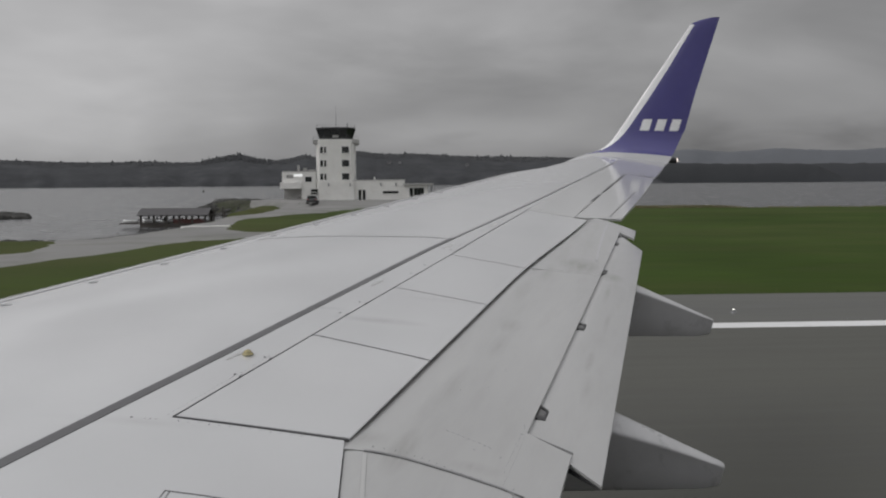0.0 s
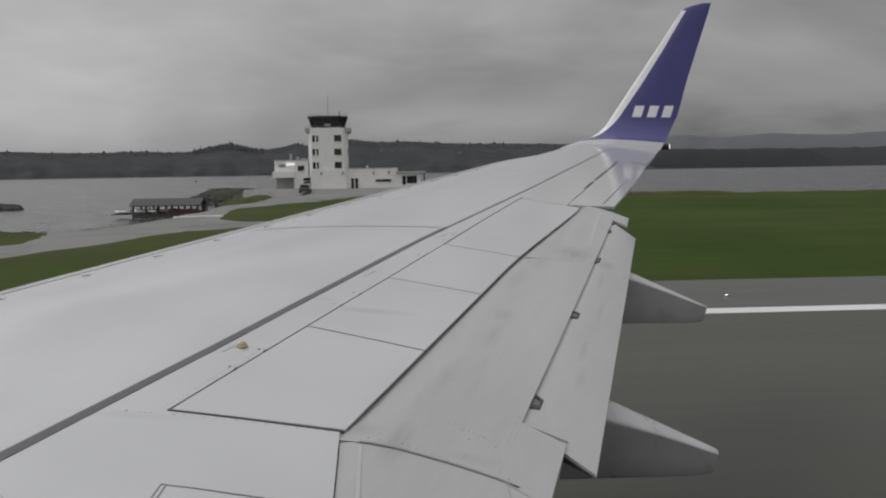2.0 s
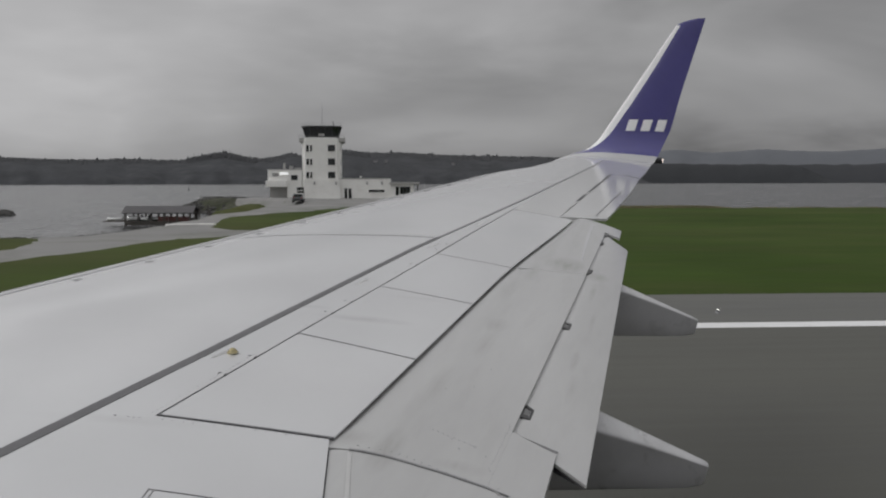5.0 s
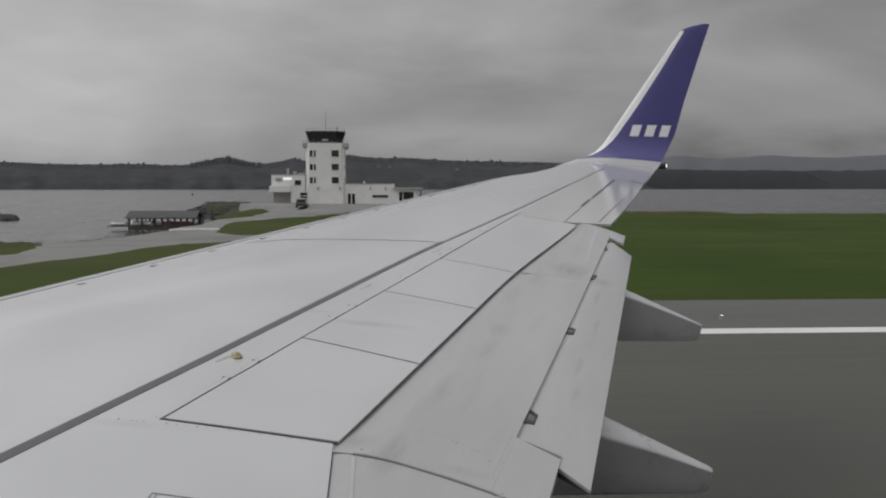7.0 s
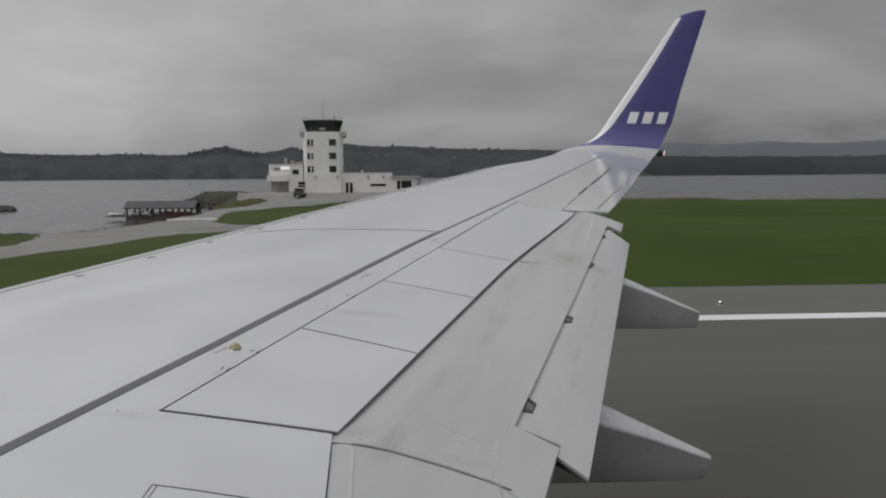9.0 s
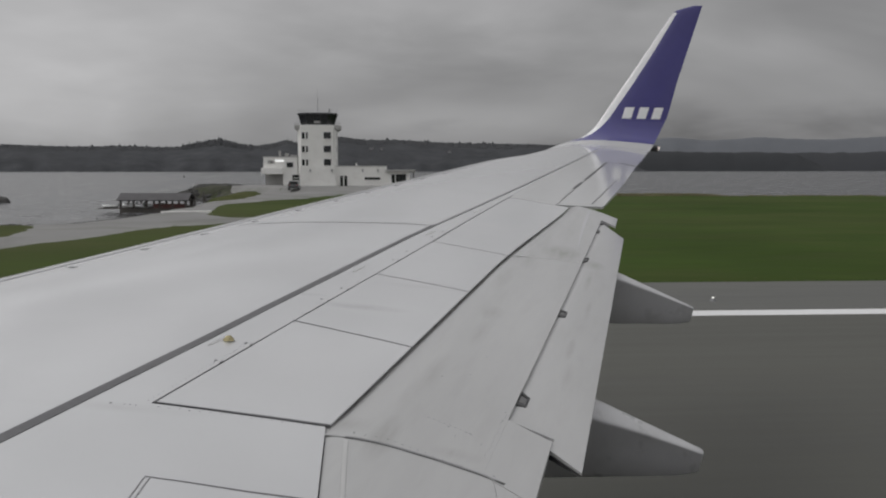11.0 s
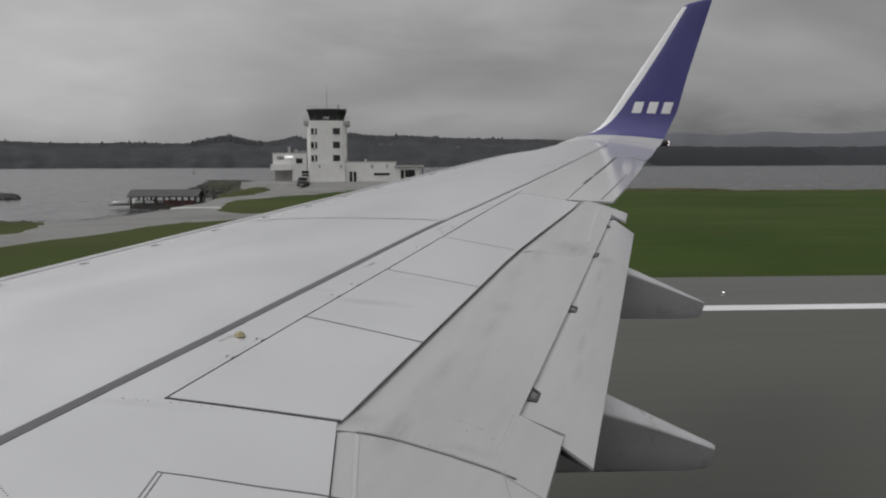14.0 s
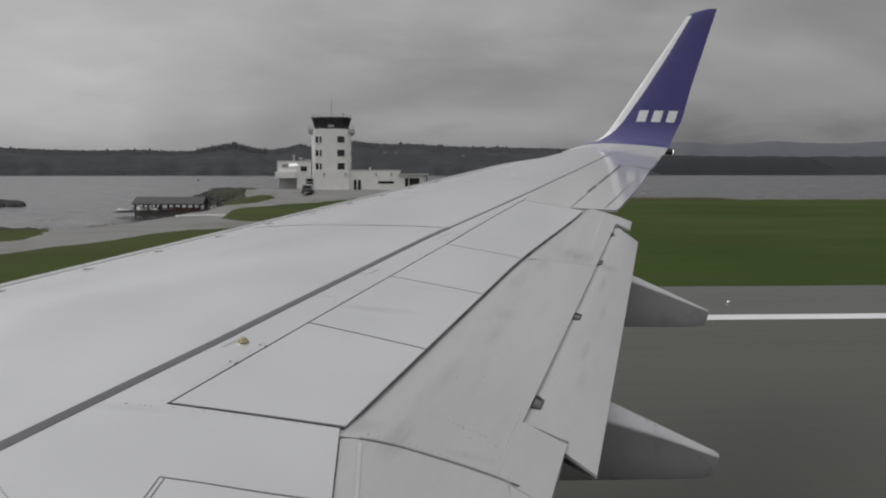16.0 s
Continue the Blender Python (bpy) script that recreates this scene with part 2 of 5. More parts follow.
CAR_PAINT = material("car_paint", (0.04, 0.042, 0.045), 0.3, 0.05, 1, 10, coat=0.8)
RUBBER = material("rubber", (0.02, 0.02, 0.02), 0.85, 0.1, 5, 40)
STEEL = material("grey_steel", (0.30, 0.30, 0.31), 0.45, 0.1, 3, 25, metal=0.6)
# blue-grey in place of green: the haze over the water is in these colours
HAZED_FOREST = material("hazed_conifer_forest", (0.084, 0.086, 0.090), 0.98, 0.06, 0.01, 0.05, specular=0.02, second=(0.094, 0.096, 0.1), second_at=(0.45, 0.75))
HAZED_HILL = material("hazed_hill_ground", (0.066, 0.068, 0.0725), 0.95, 0.17, 0.0115, 0.04, 3.8, stretch=(1, 1, 0.6), specular=0.02, second=(0.074, 0.076, 0.080), second_at=(0.45, 0.65))
# the far shore's haze is a grey-blue base colour
FAR_HILL = material("hazed_far_hill", (0.047, 0.049, 0.053), 0.95, 0.06, 0.003, 0.03, specular=0.1)
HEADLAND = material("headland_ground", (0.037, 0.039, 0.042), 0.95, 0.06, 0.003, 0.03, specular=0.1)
# pale walls darkened in colour to sink into the distance haze
HAZED_WALL = material("hazed_house_wall", (0.26, 0.26, 0.265), 0.8, 0.05, 0.5, 4)
# paler and bluer than bare slopes: distance haze is mixed into the base colour
HAZED_MOUNTAIN = material("hazed_mountain_ground", (0.142, 0.149, 0.162), 0.95, 0.06, 0.002, 0.01, specular=0.05)
LAMP_WARM = glow("warm_lamp_lens", (1.0, 0.86, 0.76), 1.9)
LAMP_WHITE = glow("white_lamp_lens", (1.0, 0.98, 0.93), 1.5)


# ---- mesh helpers ----
def mesh_of(name, bm, mat):
    me = bpy.data.meshes.new(name)
    bm.normal_update()
    bm.to_mesh(me)
    bm.free()
    me.materials.append(mat)
    return me


def part(name, bm, mat, parent, label=""):
    ob = new(name, mesh_of(name, bm, mat))
    ob.parent = parent
    return tagged(ob, label)


def thing(name, at, label, category, group="", kind=""):
    ob = new(name)
    ob.location = at
    return tagged(ob, label, category, group, kind)


def single(name, bm, mat, label, category, group="", kind=""):
    return tagged(new(name, mesh_of(name, bm, mat)), label, category, group, kind)


def add_box(bm, x0, x1, y0, y1, z0, z1, bevel=0.0):
    v = [bm.verts.new((x, y, z)) for x in (x0, x1) for y in (y0, y1) for z in (z0, z1)]
    faces = [bm.faces.new([v[i] for i in f]) for f in ((0, 1, 3, 2), (4, 6, 7, 5), (0, 4, 5, 1), (2, 3, 7, 6), (0, 2, 6, 4), (1, 5, 7, 3))]
    if bevel:
        bmesh.ops.bevel(bm, geom=list({e for f in faces for e in f.edges}), offset=bevel, segments=2, affect="EDGES", profile=0.6)
    return bm


def box(x0, x1, y0, y1, z0, z1, bevel=0.0):
    return add_box(bmesh.new(), x0, x1, y0, y1, z0, z1, bevel)


def add_rod(bm, a, b, r0, r1=None, sides=10):
    a, b = Vector(a), Vector(b)
    r1 = r0 if r1 is None else r1
    m = Matrix.Translation((a + b) / 2) @ (b - a).to_track_quat("Z", "Y").to_matrix().to_4x4()
    bmesh.ops.create_cone(bm, cap_ends=True, segments=sides, radius1=r0, radius2=max(r1, 1e-4), depth=(b - a).length, matrix=m)
    return bm


def rod(a, b, r0, r1=None, sides=10):
    return add_rod(bmesh.new(), a, b, r0, r1, sides)


def add_loops(bm, loops, closed=True, cap=True, smooth=True):
    """Skins a row of point loops."""
    rows = [[bm.verts.new(p) for p in loop] for loop in loops]
    n = len(rows[0])
    for a, b in zip(rows, rows[1:]):
        for i in range(n if closed else n - 1):
            j = (i + 1) % n
            bm.faces.new((a[i], a[j], b[j], b[i])).smooth = smooth
    if cap:
        bm.faces.new(rows[0][::-1])
        bm.faces.new(rows[-1])
    return rows


def sheet(points, z, depth=0.0):
    """A flat outline, with a skirt of the given depth."""
    bm = bmesh.new()
    top = [bm.verts.new((x, y, z)) for x, y in points]
    f = bm.faces.new(top)
    if f.normal.z < 0 or f.calc_area() == 0:
        bm.normal_update()
        if f.normal.z < 0:
            f.normal_flip()
    if depth:
        low = [bm.verts.new((x, y, z - depth)) for x, y in points]
        for i in range(len(top)):
            j = (i + 1) % len(top)
            bm.faces.new((top[i], low[i], low[j], top[j]))
    bmesh.ops.triangulate(bm, faces=[g for g in bm.faces if len(g.verts) > 4])
    bmesh.ops.recalc_face_normals(bm, faces=bm.faces)
    return bm


def mix_of(a, b, t):
    return a + (b - a) * t


def smooth_step(a, b, x):
    t = min(1.0, max(0.0, (x - a) / (b - a)))
    return t * t * (3 - 2 * t)


# ---- the wing: x runs aft, y outboard, z up; o is the distance outboard, c the part of the chord ----
WING_LE, WING_SWEEP, TIP_CHORD, CHORD_GAIN, TIP_O = -2.54, 0.535, 1.445, 0.2595, 15.4
WING_Z, WING_RISE, WING_SET, WING_THICK = 2.9, 0.115, 0.0175, 0.12


def chord_at(o):
    return TIP_CHORD + (TIP_O - o) * CHORD_GAIN


def nose_at(o):
    return WING_LE + WING_SWEEP * (o - 5.4)


def half_thick(c):
    """Half the thickness of the section, in chords."""
    if c > 1:
        return 5 * WING_THICK * -0.22 * (c - 1) + 0.00126
    return 5 * WING_THICK * (0.2969 * math.sqrt(c) - 0.126 * c - 0.3516 * c ** 2 + 0.2843 * c ** 3 - 0.1015 * c ** 4)


def on_wing(o, c, dz=0.0, side=1.0):
    ch = chord_at(o)
    return Vector((nose_at(o) + c * ch, o, WING_Z + WING_RISE * (o - 5.4) - WING_SET * c * ch + side * half_thick(c) * ch + dz))


def slab(name, o0, o1, c0, c1, mat, parent, thick=0.018, spans=26, chords=7, drop=None, label="", bow=(0.0, 0.0)):
    """A panel that follows the upper skin. o0, o1: its ends at the front and the back; c0, c1: its front and back at either end."""
    bm = bmesh.new()
    top, low = [], []
    for i in range(spans + 1):
        u = i / spans
        rt, rl = [], []
        for j in range(chords + 1):
            v = j / chords
            o = mix_of(mix_of(o0[0], o0[1], v) + bow[0] * 4 * v * (1 - v), mix_of(o1[0], o1[1], v) + bow[1] * 4 * v * (1 - v), u)
            c = mix_of(c0(o) if callable(c0) else mix_of(c0[0], c0[1], u), c1(o) if callable(c1) else mix_of(c1[0], c1[1], u), v)
            p = on_wing(o, c, drop(u, v) if drop else 0.0)
            rt.append(bm.verts.new(p))
            rl.append(bm.verts.new(p - Vector((0, 0, thick))))
        top.append(rt)
        low.append(rl)
    for i in range(spans):
        for j in range(chords):
            bm.faces.new((top[i][j], top[i][j + 1], top[i + 1][j + 1], top[i + 1][j])).smooth = True
            bm.faces.new((low[i][j], low[i + 1][j], low[i + 1][j + 1], low[i][j + 1])).smooth = True
    ring = [(i, 0) for i in range(spans)] + [(spans, j) for j in range(chords)] + [(i, chords) for i in range(spans, 0, -1)] + [(0, j) for j in range(chords, 0, -1)]
    for (a, b), (d, e) in zip(ring, ring[1:] + ring[:1]):
        bm.faces.new((top[a][b], top[d][e], low[d][e], low[a][b]))
        for rows in (top, low):
            bm.edges.get((rows[a][b], rows[d][e])).smooth = False
    bmesh.ops.recalc_face_normals(bm, faces=bm.faces)
    return part(name, bm, mat, parent, label)


def strip(name, path, width, mat, parent, proud=0.0025, thick=0.004, label=""):
    """A narrow band lying on the upper skin along (o, c) points; width in metres along the chord or the span."""
    bm = bmesh.new()
    pts = []
    for (oa, ca), (ob, cb) in zip(path, path[1:]):
        steps = max(2, int(abs(ob - oa) / 0.25) + int(abs(cb - ca) * 14) + 1)
        pts += [(mix_of(oa, ob, k / steps), mix_of(ca, cb, k / steps)) for k in range(steps)]
    pts.append(path[-1])
    rows = []
    for k, (o, c) in enumerate(pts):
        a, b = on_wing(*pts[max(0, k - 1)]), on_wing(*pts[min(len(pts) - 1, k + 1)])
        way = (b - a).normalized()
        across = way.cross(Vector((0, 0, 1))).normalized()
        w = mix_of(width[0], width[1], k / (len(pts) - 1)) / 2
        p = on_wing(o, c)
        slope = (on_wing(o, c + 0.01).z - p.z) / (on_wing(o, c + 0.01).x - p.x)
        rise_o = (on_wing(o + 0.05, c).z - p.z - slope * (on_wing(o + 0.05, c).x - p.x)) / 0.05
        row = []
        for s, d in ((-w, -thick), (-w, proud), (w, proud), (w, -thick)):
            q = across * s
            row.append(p + Vector((q.x, q.y, slope * q.x + rise_o * q.y + d)))
        rows.append(row)
    add_loops(bm, rows, closed=True, cap=True, smooth=False)
    bmesh.ops.recalc_face_normals(bm, faces=bm.faces)
    return part(name, bm, mat, parent, label)


wing = thing("aircraft_wing", (0.0, 1.0, 2.4), "light grey airliner wing with lowered flaps and blue winglet", "wing")
ORIGIN = Matrix.Translation((0.0, -1.0, -2.4))


def seated(ob):
    """Keeps a part where its mesh stands, under the wing's own origin."""
    if ob.parent is wing:
        ob.matrix_parent_inverse = ORIGIN
    return ob


def w_slab(*a, **k):
    return seated(slab(*a, **k))


def w_strip(*a, **k):
    return seated(strip(*a, **k))


def w_part(name, bm, mat, label="", parent=None):
    ob = part(name, bm, mat, parent or wing, label)
    if parent is None:
        seated(ob)
    return ob


def te_at(o):
    """The fixed trailing edge outboard of the flaps, in chords."""
    return (mix_of(2.16, 4.39, (o - 9.2) / 6.3) - nose_at(o)) / chord_at(o)


REAR = 0.745
TIP_END = 15.018


def hinge_at(o):
    """The spoilers' hinge line and the rear edge of the main skin, in chords."""
    return float(np.interp(o, (3.62, 4.76, 5.83, 6.88, 7.8, 9.3), (0.5962, 0.5935, 0.5924, 0.5907, 0.5872, 0.585)))


def spoiler_end(o):
    """The spoilers' trailing edge, in chords."""
    return REAR + 0.037 * smooth_step(6.2, 9.5, o)


def flap_front(o):
    """The flap's rounded nose, tucked in under the spoilers."""
    return spoiler_end(o) - 0.005


def straight(x):
    """A line square to the fuselage, in chords."""
    return lambda o: (x - nose_at(o)) / chord_at(o)


def wing_skin():
    bm = bmesh.new()
    loops = []
    steps = [1 - math.cos(math.pi / 2 * k / 26) for k in range(27)]
    for i in range(96):
        o = mix_of(-0.8, TIP_END, i / 95)
        upper = [hinge_at(o) * q for q in steps]

        def droop(c):
            # the nose runs out thinner and lower towards the tip
            return -0.05 * smooth_step(12.4, 14.0, o) * (1 - smooth_step(0.06, 0.36, c))

        loop = [on_wing(o, c, droop(c)) for c in upper[::-1]] + [on_wing(o, c, droop(c) * 0.6, -0.75) for c in upper[1:]]
        loops.append(loop)
    add_loops(bm, loops, closed=False, cap=False)
    for loop in (loops[0], loops[-1]):
        bm.faces.new([bm.verts.new(p) for p in loop])
    # rear spar closes the box behind the hinge line
    rows = [[bm.verts.new(l[0] - Vector((0, 0, 0.002))) for l in loops], [bm.verts.new(l[-1]) for l in loops]]
    for i in range(len(loops) - 1):
        bm.faces.new((rows[0][i], rows[0][i + 1], rows[1][i + 1], rows[1][i]))
    bmesh.ops.recalc_face_normals(bm, faces=bm.faces)
    return w_part("wing_skin", bm, WING_PAINT, "light grey painted upper wing skin")


wing_skin()


def fuselage_wall():
    """The unseen side of the cabin behind the window, which closes the view inboard, carries the wing root and shades
    the fairings.
    """
    bm = bmesh.new()
    loops = []
    for x in (-14, -7, 0, 7, 14):
        loops.append([(x, -2.06 + 1.88 * math.cos(2 * math.pi * k / 40), 3.15 + 2.0 * math.sin(2 * math.pi * k / 40)) for k in range(40)])
    add_loops(bm, loops)
    bmesh.ops.recalc_face_normals(bm, faces=bm.faces)
    return single("wall_fuselage", bm, FUSELAGE_PAINT, "plain grey aircraft fuselage side at the wing root", "aircraft fuselage", kind="structure")


fuselage_wall()
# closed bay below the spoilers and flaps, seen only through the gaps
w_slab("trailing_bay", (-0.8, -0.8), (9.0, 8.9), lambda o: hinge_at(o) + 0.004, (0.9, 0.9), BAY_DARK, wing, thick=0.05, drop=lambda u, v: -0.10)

# outboard trailing panels and aileron
AIL = 0.737
w_slab("trailing_panel", (9.16, 9.0), (TIP_END, TIP_END), hinge_at, (AIL, 0.778), TIP_PAINT, wing, thick=0.03)
w_slab("aileron", (9.02, 9.22), (12.9, 12.9), (AIL + 0.003, 0.7625), (te_at(9.2), te_at(12.9)), TIP_PAINT, wing, thick=0.02, label="light grey aileron with a trim tab")
w_slab("tip_panel", (12.915, 12.915), (TIP_END, TIP_END), (0.7625, 0.7785), (te_at(12.9), te_at(TIP_END)), TIP_PAINT, wing, thick=0.02)
for a, b in (((10.15, 0.7395), (10.70, 0.744)), ((10.9, 0.7465), (11.85, 0.7555)), ((11.92, 0.756), (12.88, 0.765))):
    w_strip("hinge_gap", [a, b], (0.026, 0.03), SEAM_DARK, wing)
w_strip("hinge_gap", [(9.42, 0.7375), (9.95, 0.740)], (0.010, 0.012), SEAM_FAINT, wing)
w_strip("tab_gap", [(9.3, 0.836), (10.45, 0.858), (11.3, 0.878)], (0.012, 0.010), SEAM_MID, wing)
w_strip("tip_gap", [(12.98, 0.857), (12.88, 0.948)], (0.045, 0.05), SEAM_DARK, wing)

# spoilers
EDGE_FRONT, EDGE_REAR = (3.625, 4.76, 5.82, 6.88, 9.15), (3.555, 4.535, 5.625, 6.68, 8.95)
for k in range(4):
    g = 0.006
    w_slab("spoiler", (EDGE_FRONT[k] + g, EDGE_REAR[k] + g), (EDGE_FRONT[k + 1] - g, EDGE_REAR[k + 1] - g),
           lambda o: hinge_at(o) + 0.0022, spoiler_end, WING_PAINT, wing, thick=0.005)
w_slab("inboard_panel", (-0.8, -0.8), (3.612, 3.54), hinge_at, straight(-0.176), WING_PAINT, wing, thick=0.022)
w_strip("hinge_line", [(6.9, 0.5917), (7.8, 0.588), (9.3, 0.5855)], (0.010, 0.005), SEAM_MID, wing)

for k, wide in enumerate(((0.006, 0.014), (0.009, 0.011), (0.008, 0.009), (0.008, 0.008))):
    w_strip("spoiler_seal", [(EDGE_FRONT[k], hinge_at(EDGE_FRONT[k])), (EDGE_REAR[k], spoiler_end(EDGE_REAR[k]))], wide, SEAM_DARK if k < 2 else SEAM_MID, wing, proud=0.0012, thick=0.008)
w_strip("hinge_seal", [(o, hinge_at(o) + 0.001) for o in (3.63, 4.2, 4.76, 5.83, 6.88)], (0.008, 0.009), SEAM_DARK, wing, proud=-0.003, thick=0.008)

# grey sealing band along the rear spar, then a plain joint out to the tip
w_strip("sealing_band", [(-0.3, 0.5427), (3.1, 0.5427), (4.4, 0.5436), (5.0, 0.5420), (5.6, 0.5410), (6.3, 0.5393), (7.0, 0.5382), (7.47, 0.5412)], (0.054, 0.034), SEAL_GREY, wing, label="dark grey sealing band along the spar")
w_strip("spar_joint", [(7.47, 0.5425), (8.2, 0.549), (9.0, 0.5555), (9.95, 0.5645), (11.27, 0.5725), (12.92, 0.588), (14.4, 0.6045)], (0.022, 0.024), SEAM_MID, wing)
w_strip("skin_joint", [(7.26, 0.16), (7.30, 0.25), (7.36, 0.38), (7.41, 0.44), (7.45, 0.49), (7.455, 0.533)], (0.012, 0.018), SEAM_FAINT, wing)
w_strip("slat_joint", [(-0.2, 0.125), (12.5, 0.125)], (0.016, 0.016), SEAM_FAINT, wing)


# flaps
def nose_drop(depth, part_of):
    return lambda u, v: -depth * (0.35 + 0.65 * smooth_step(0.0, 0.05, u)) * max(0.0, 1 - v / part_of) ** 2


def flap_rear(o):
    """The joint between the flap and its aft segment, in chords."""
    return float(np.interp(o, (3.8, 5.34, 6.8, 8.4), (0.8805, 0.8830, 0.8847, 0.8866)))


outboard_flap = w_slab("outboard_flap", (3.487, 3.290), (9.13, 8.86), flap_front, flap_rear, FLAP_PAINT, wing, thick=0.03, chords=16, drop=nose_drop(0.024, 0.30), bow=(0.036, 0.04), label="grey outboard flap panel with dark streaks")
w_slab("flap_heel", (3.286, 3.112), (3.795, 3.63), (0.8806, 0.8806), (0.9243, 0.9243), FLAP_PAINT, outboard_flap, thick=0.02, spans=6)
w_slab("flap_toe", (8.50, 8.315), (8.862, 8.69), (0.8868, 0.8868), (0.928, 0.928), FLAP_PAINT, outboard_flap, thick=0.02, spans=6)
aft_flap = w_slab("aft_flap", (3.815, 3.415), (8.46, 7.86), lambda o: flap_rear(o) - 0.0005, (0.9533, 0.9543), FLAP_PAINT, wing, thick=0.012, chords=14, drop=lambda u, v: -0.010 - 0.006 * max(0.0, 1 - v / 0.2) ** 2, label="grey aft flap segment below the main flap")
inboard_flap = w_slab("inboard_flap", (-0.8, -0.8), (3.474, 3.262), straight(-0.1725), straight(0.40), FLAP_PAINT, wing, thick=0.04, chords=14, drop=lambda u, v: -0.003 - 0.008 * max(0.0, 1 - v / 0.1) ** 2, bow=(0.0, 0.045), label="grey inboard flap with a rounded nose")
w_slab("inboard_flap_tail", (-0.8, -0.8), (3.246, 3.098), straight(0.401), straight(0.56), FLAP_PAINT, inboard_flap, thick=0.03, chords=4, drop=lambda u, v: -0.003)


def flap_end_rib():
    """The dark closing rib at the inboard end of the aft segment."""
    bm = bmesh.new()
    loops = []
    for k in range(9):
        v = k / 8
        o, c = mix_of(3.66, 3.418, v), mix_of(0.908, 0.9515, v)
        p = on_wing(o, c, -0.026)
        loops.append([p, p + Vector((0, 0.02, 0)), p + Vector((0, 0.02, -0.026 * (1 - v) - 0.002)), p + Vector((0, -0.004, -0.026 * (1 - v) - 0.002))])
    add_loops(bm, loops, smooth=False)
    bmesh.ops.recalc_face_normals(bm, faces=bm.faces)
    return part("end_rib", bm, BRACKET, aft_flap, "black end rib")


flap_end_rib()
w_strip("flap_bead", [(8.86, 0.8435), (8.27, 0.848), (7.64, 0.857), (7.2, 0.8637)], (0.03, 0.014), WING_PAINT, outboard_flap, proud=0.003)
# dark strip drawn for the shade in the gap between the two flaps
w_strip("flap_seal", [(3.472, 0.764), (3.468, 0.775), (3.450, 0.793), (3.419, 0.8116), (3.368, 0.8402), (3.339, 0.8545), (3.288, 0.8794), (3.233, 0.8994)], (0.012, 0.010), SEAM_MID, wing, proud=0.0012, thick=0.014)
w_strip("flap_stop", [(3.250, 0.8915), (3.232, 0.8985)], (0.006, 0.012), BAY_DARK, wing, proud=0.002)
w_strip("flap_rub_strip", [(o, straight(-0.10)(o)) for o in (3.45, 3.0, 2.5)], (0.014, 0.015), RUB_PALE, inboard_flap, proud=0.0003)
w_strip("flap_joint", [(6.70, 0.756), (6.735, 0.878)], (0.008, 0.008), PLUG_GREY, wing, proud=0.0008)
# thin grey strip painted as the heel's contact shadow on the aft segment
w_strip("heel_edge", [(3.787, 0.8822), (3.66, 0.9245)], (0.006, 0.006), SEAM_FAINT, wing, proud=0.0, thick=0.015)


# hinge brackets in the joint between the flap and its aft segment
def bracket(o_low, o_high, o_aft_low, o_aft_high, depth):
    """A dark channel that stands out from under the flap's rear edge, with a grey plate in it."""
    mid = (o_low + o_high) / 2
    c0 = flap_rear(mid) - 0.002
    c1 = c0 + 0.002 + depth / chord_at(mid)

    def outline(grow, dz):
        pts = []
        for o, c in ((o_low, c0), (o_high, c0), (o_aft_high, c1), (o_aft_low, c1)):
            oc = (o_low + o_high + o_aft_low + o_aft_high) / 4
            pts.append(on_wing(mix_of(oc, o, grow), mix_of((c0 + c1) / 2, c, grow), dz))
        return pts

    bm = bmesh.new()
    add_loops(bm, [outline(0.94, -0.05), outline(1.0, -0.045), outline(1.0, -0.010), outline(0.96, -0.007), outline(0.62, -0.007), outline(0.60, -0.012)], smooth=False)
    bmesh.ops.recalc_face_normals(bm, faces=bm.faces)
    ob = w_part("flap_bracket", bm, BRACKET, "dark hinge bracket")
    bm = bmesh.new()
    add_loops(bm, [outline(0.5, -0.013), outline(0.46, -0.0085)], smooth=False)
    bmesh.ops.recalc_face_normals(bm, faces=bm.faces)
    part("cover", bm, BRACKET_COVER, ob, "grey cover plate")
    return ob


for row in ((3.99, 4.155, 3.968, 4.08, 0.044), (5.375, 5.515, 5.36, 5.478, 0.043), (6.79, 6.93, 6.85, 6.975, 0.031), (7.99, 8.11, 7.95, 8.03, 0.028), (8.34, 8.54, 8.36, 8.50, 0.03)):
    bracket(*row)


# canoe-shaped flap track fairings
def sharpen(bm, degrees=40):
    for e in bm.edges:
        if len(e.link_faces) == 2 and e.calc_face_angle() > radians(degrees):
            e.smooth = False


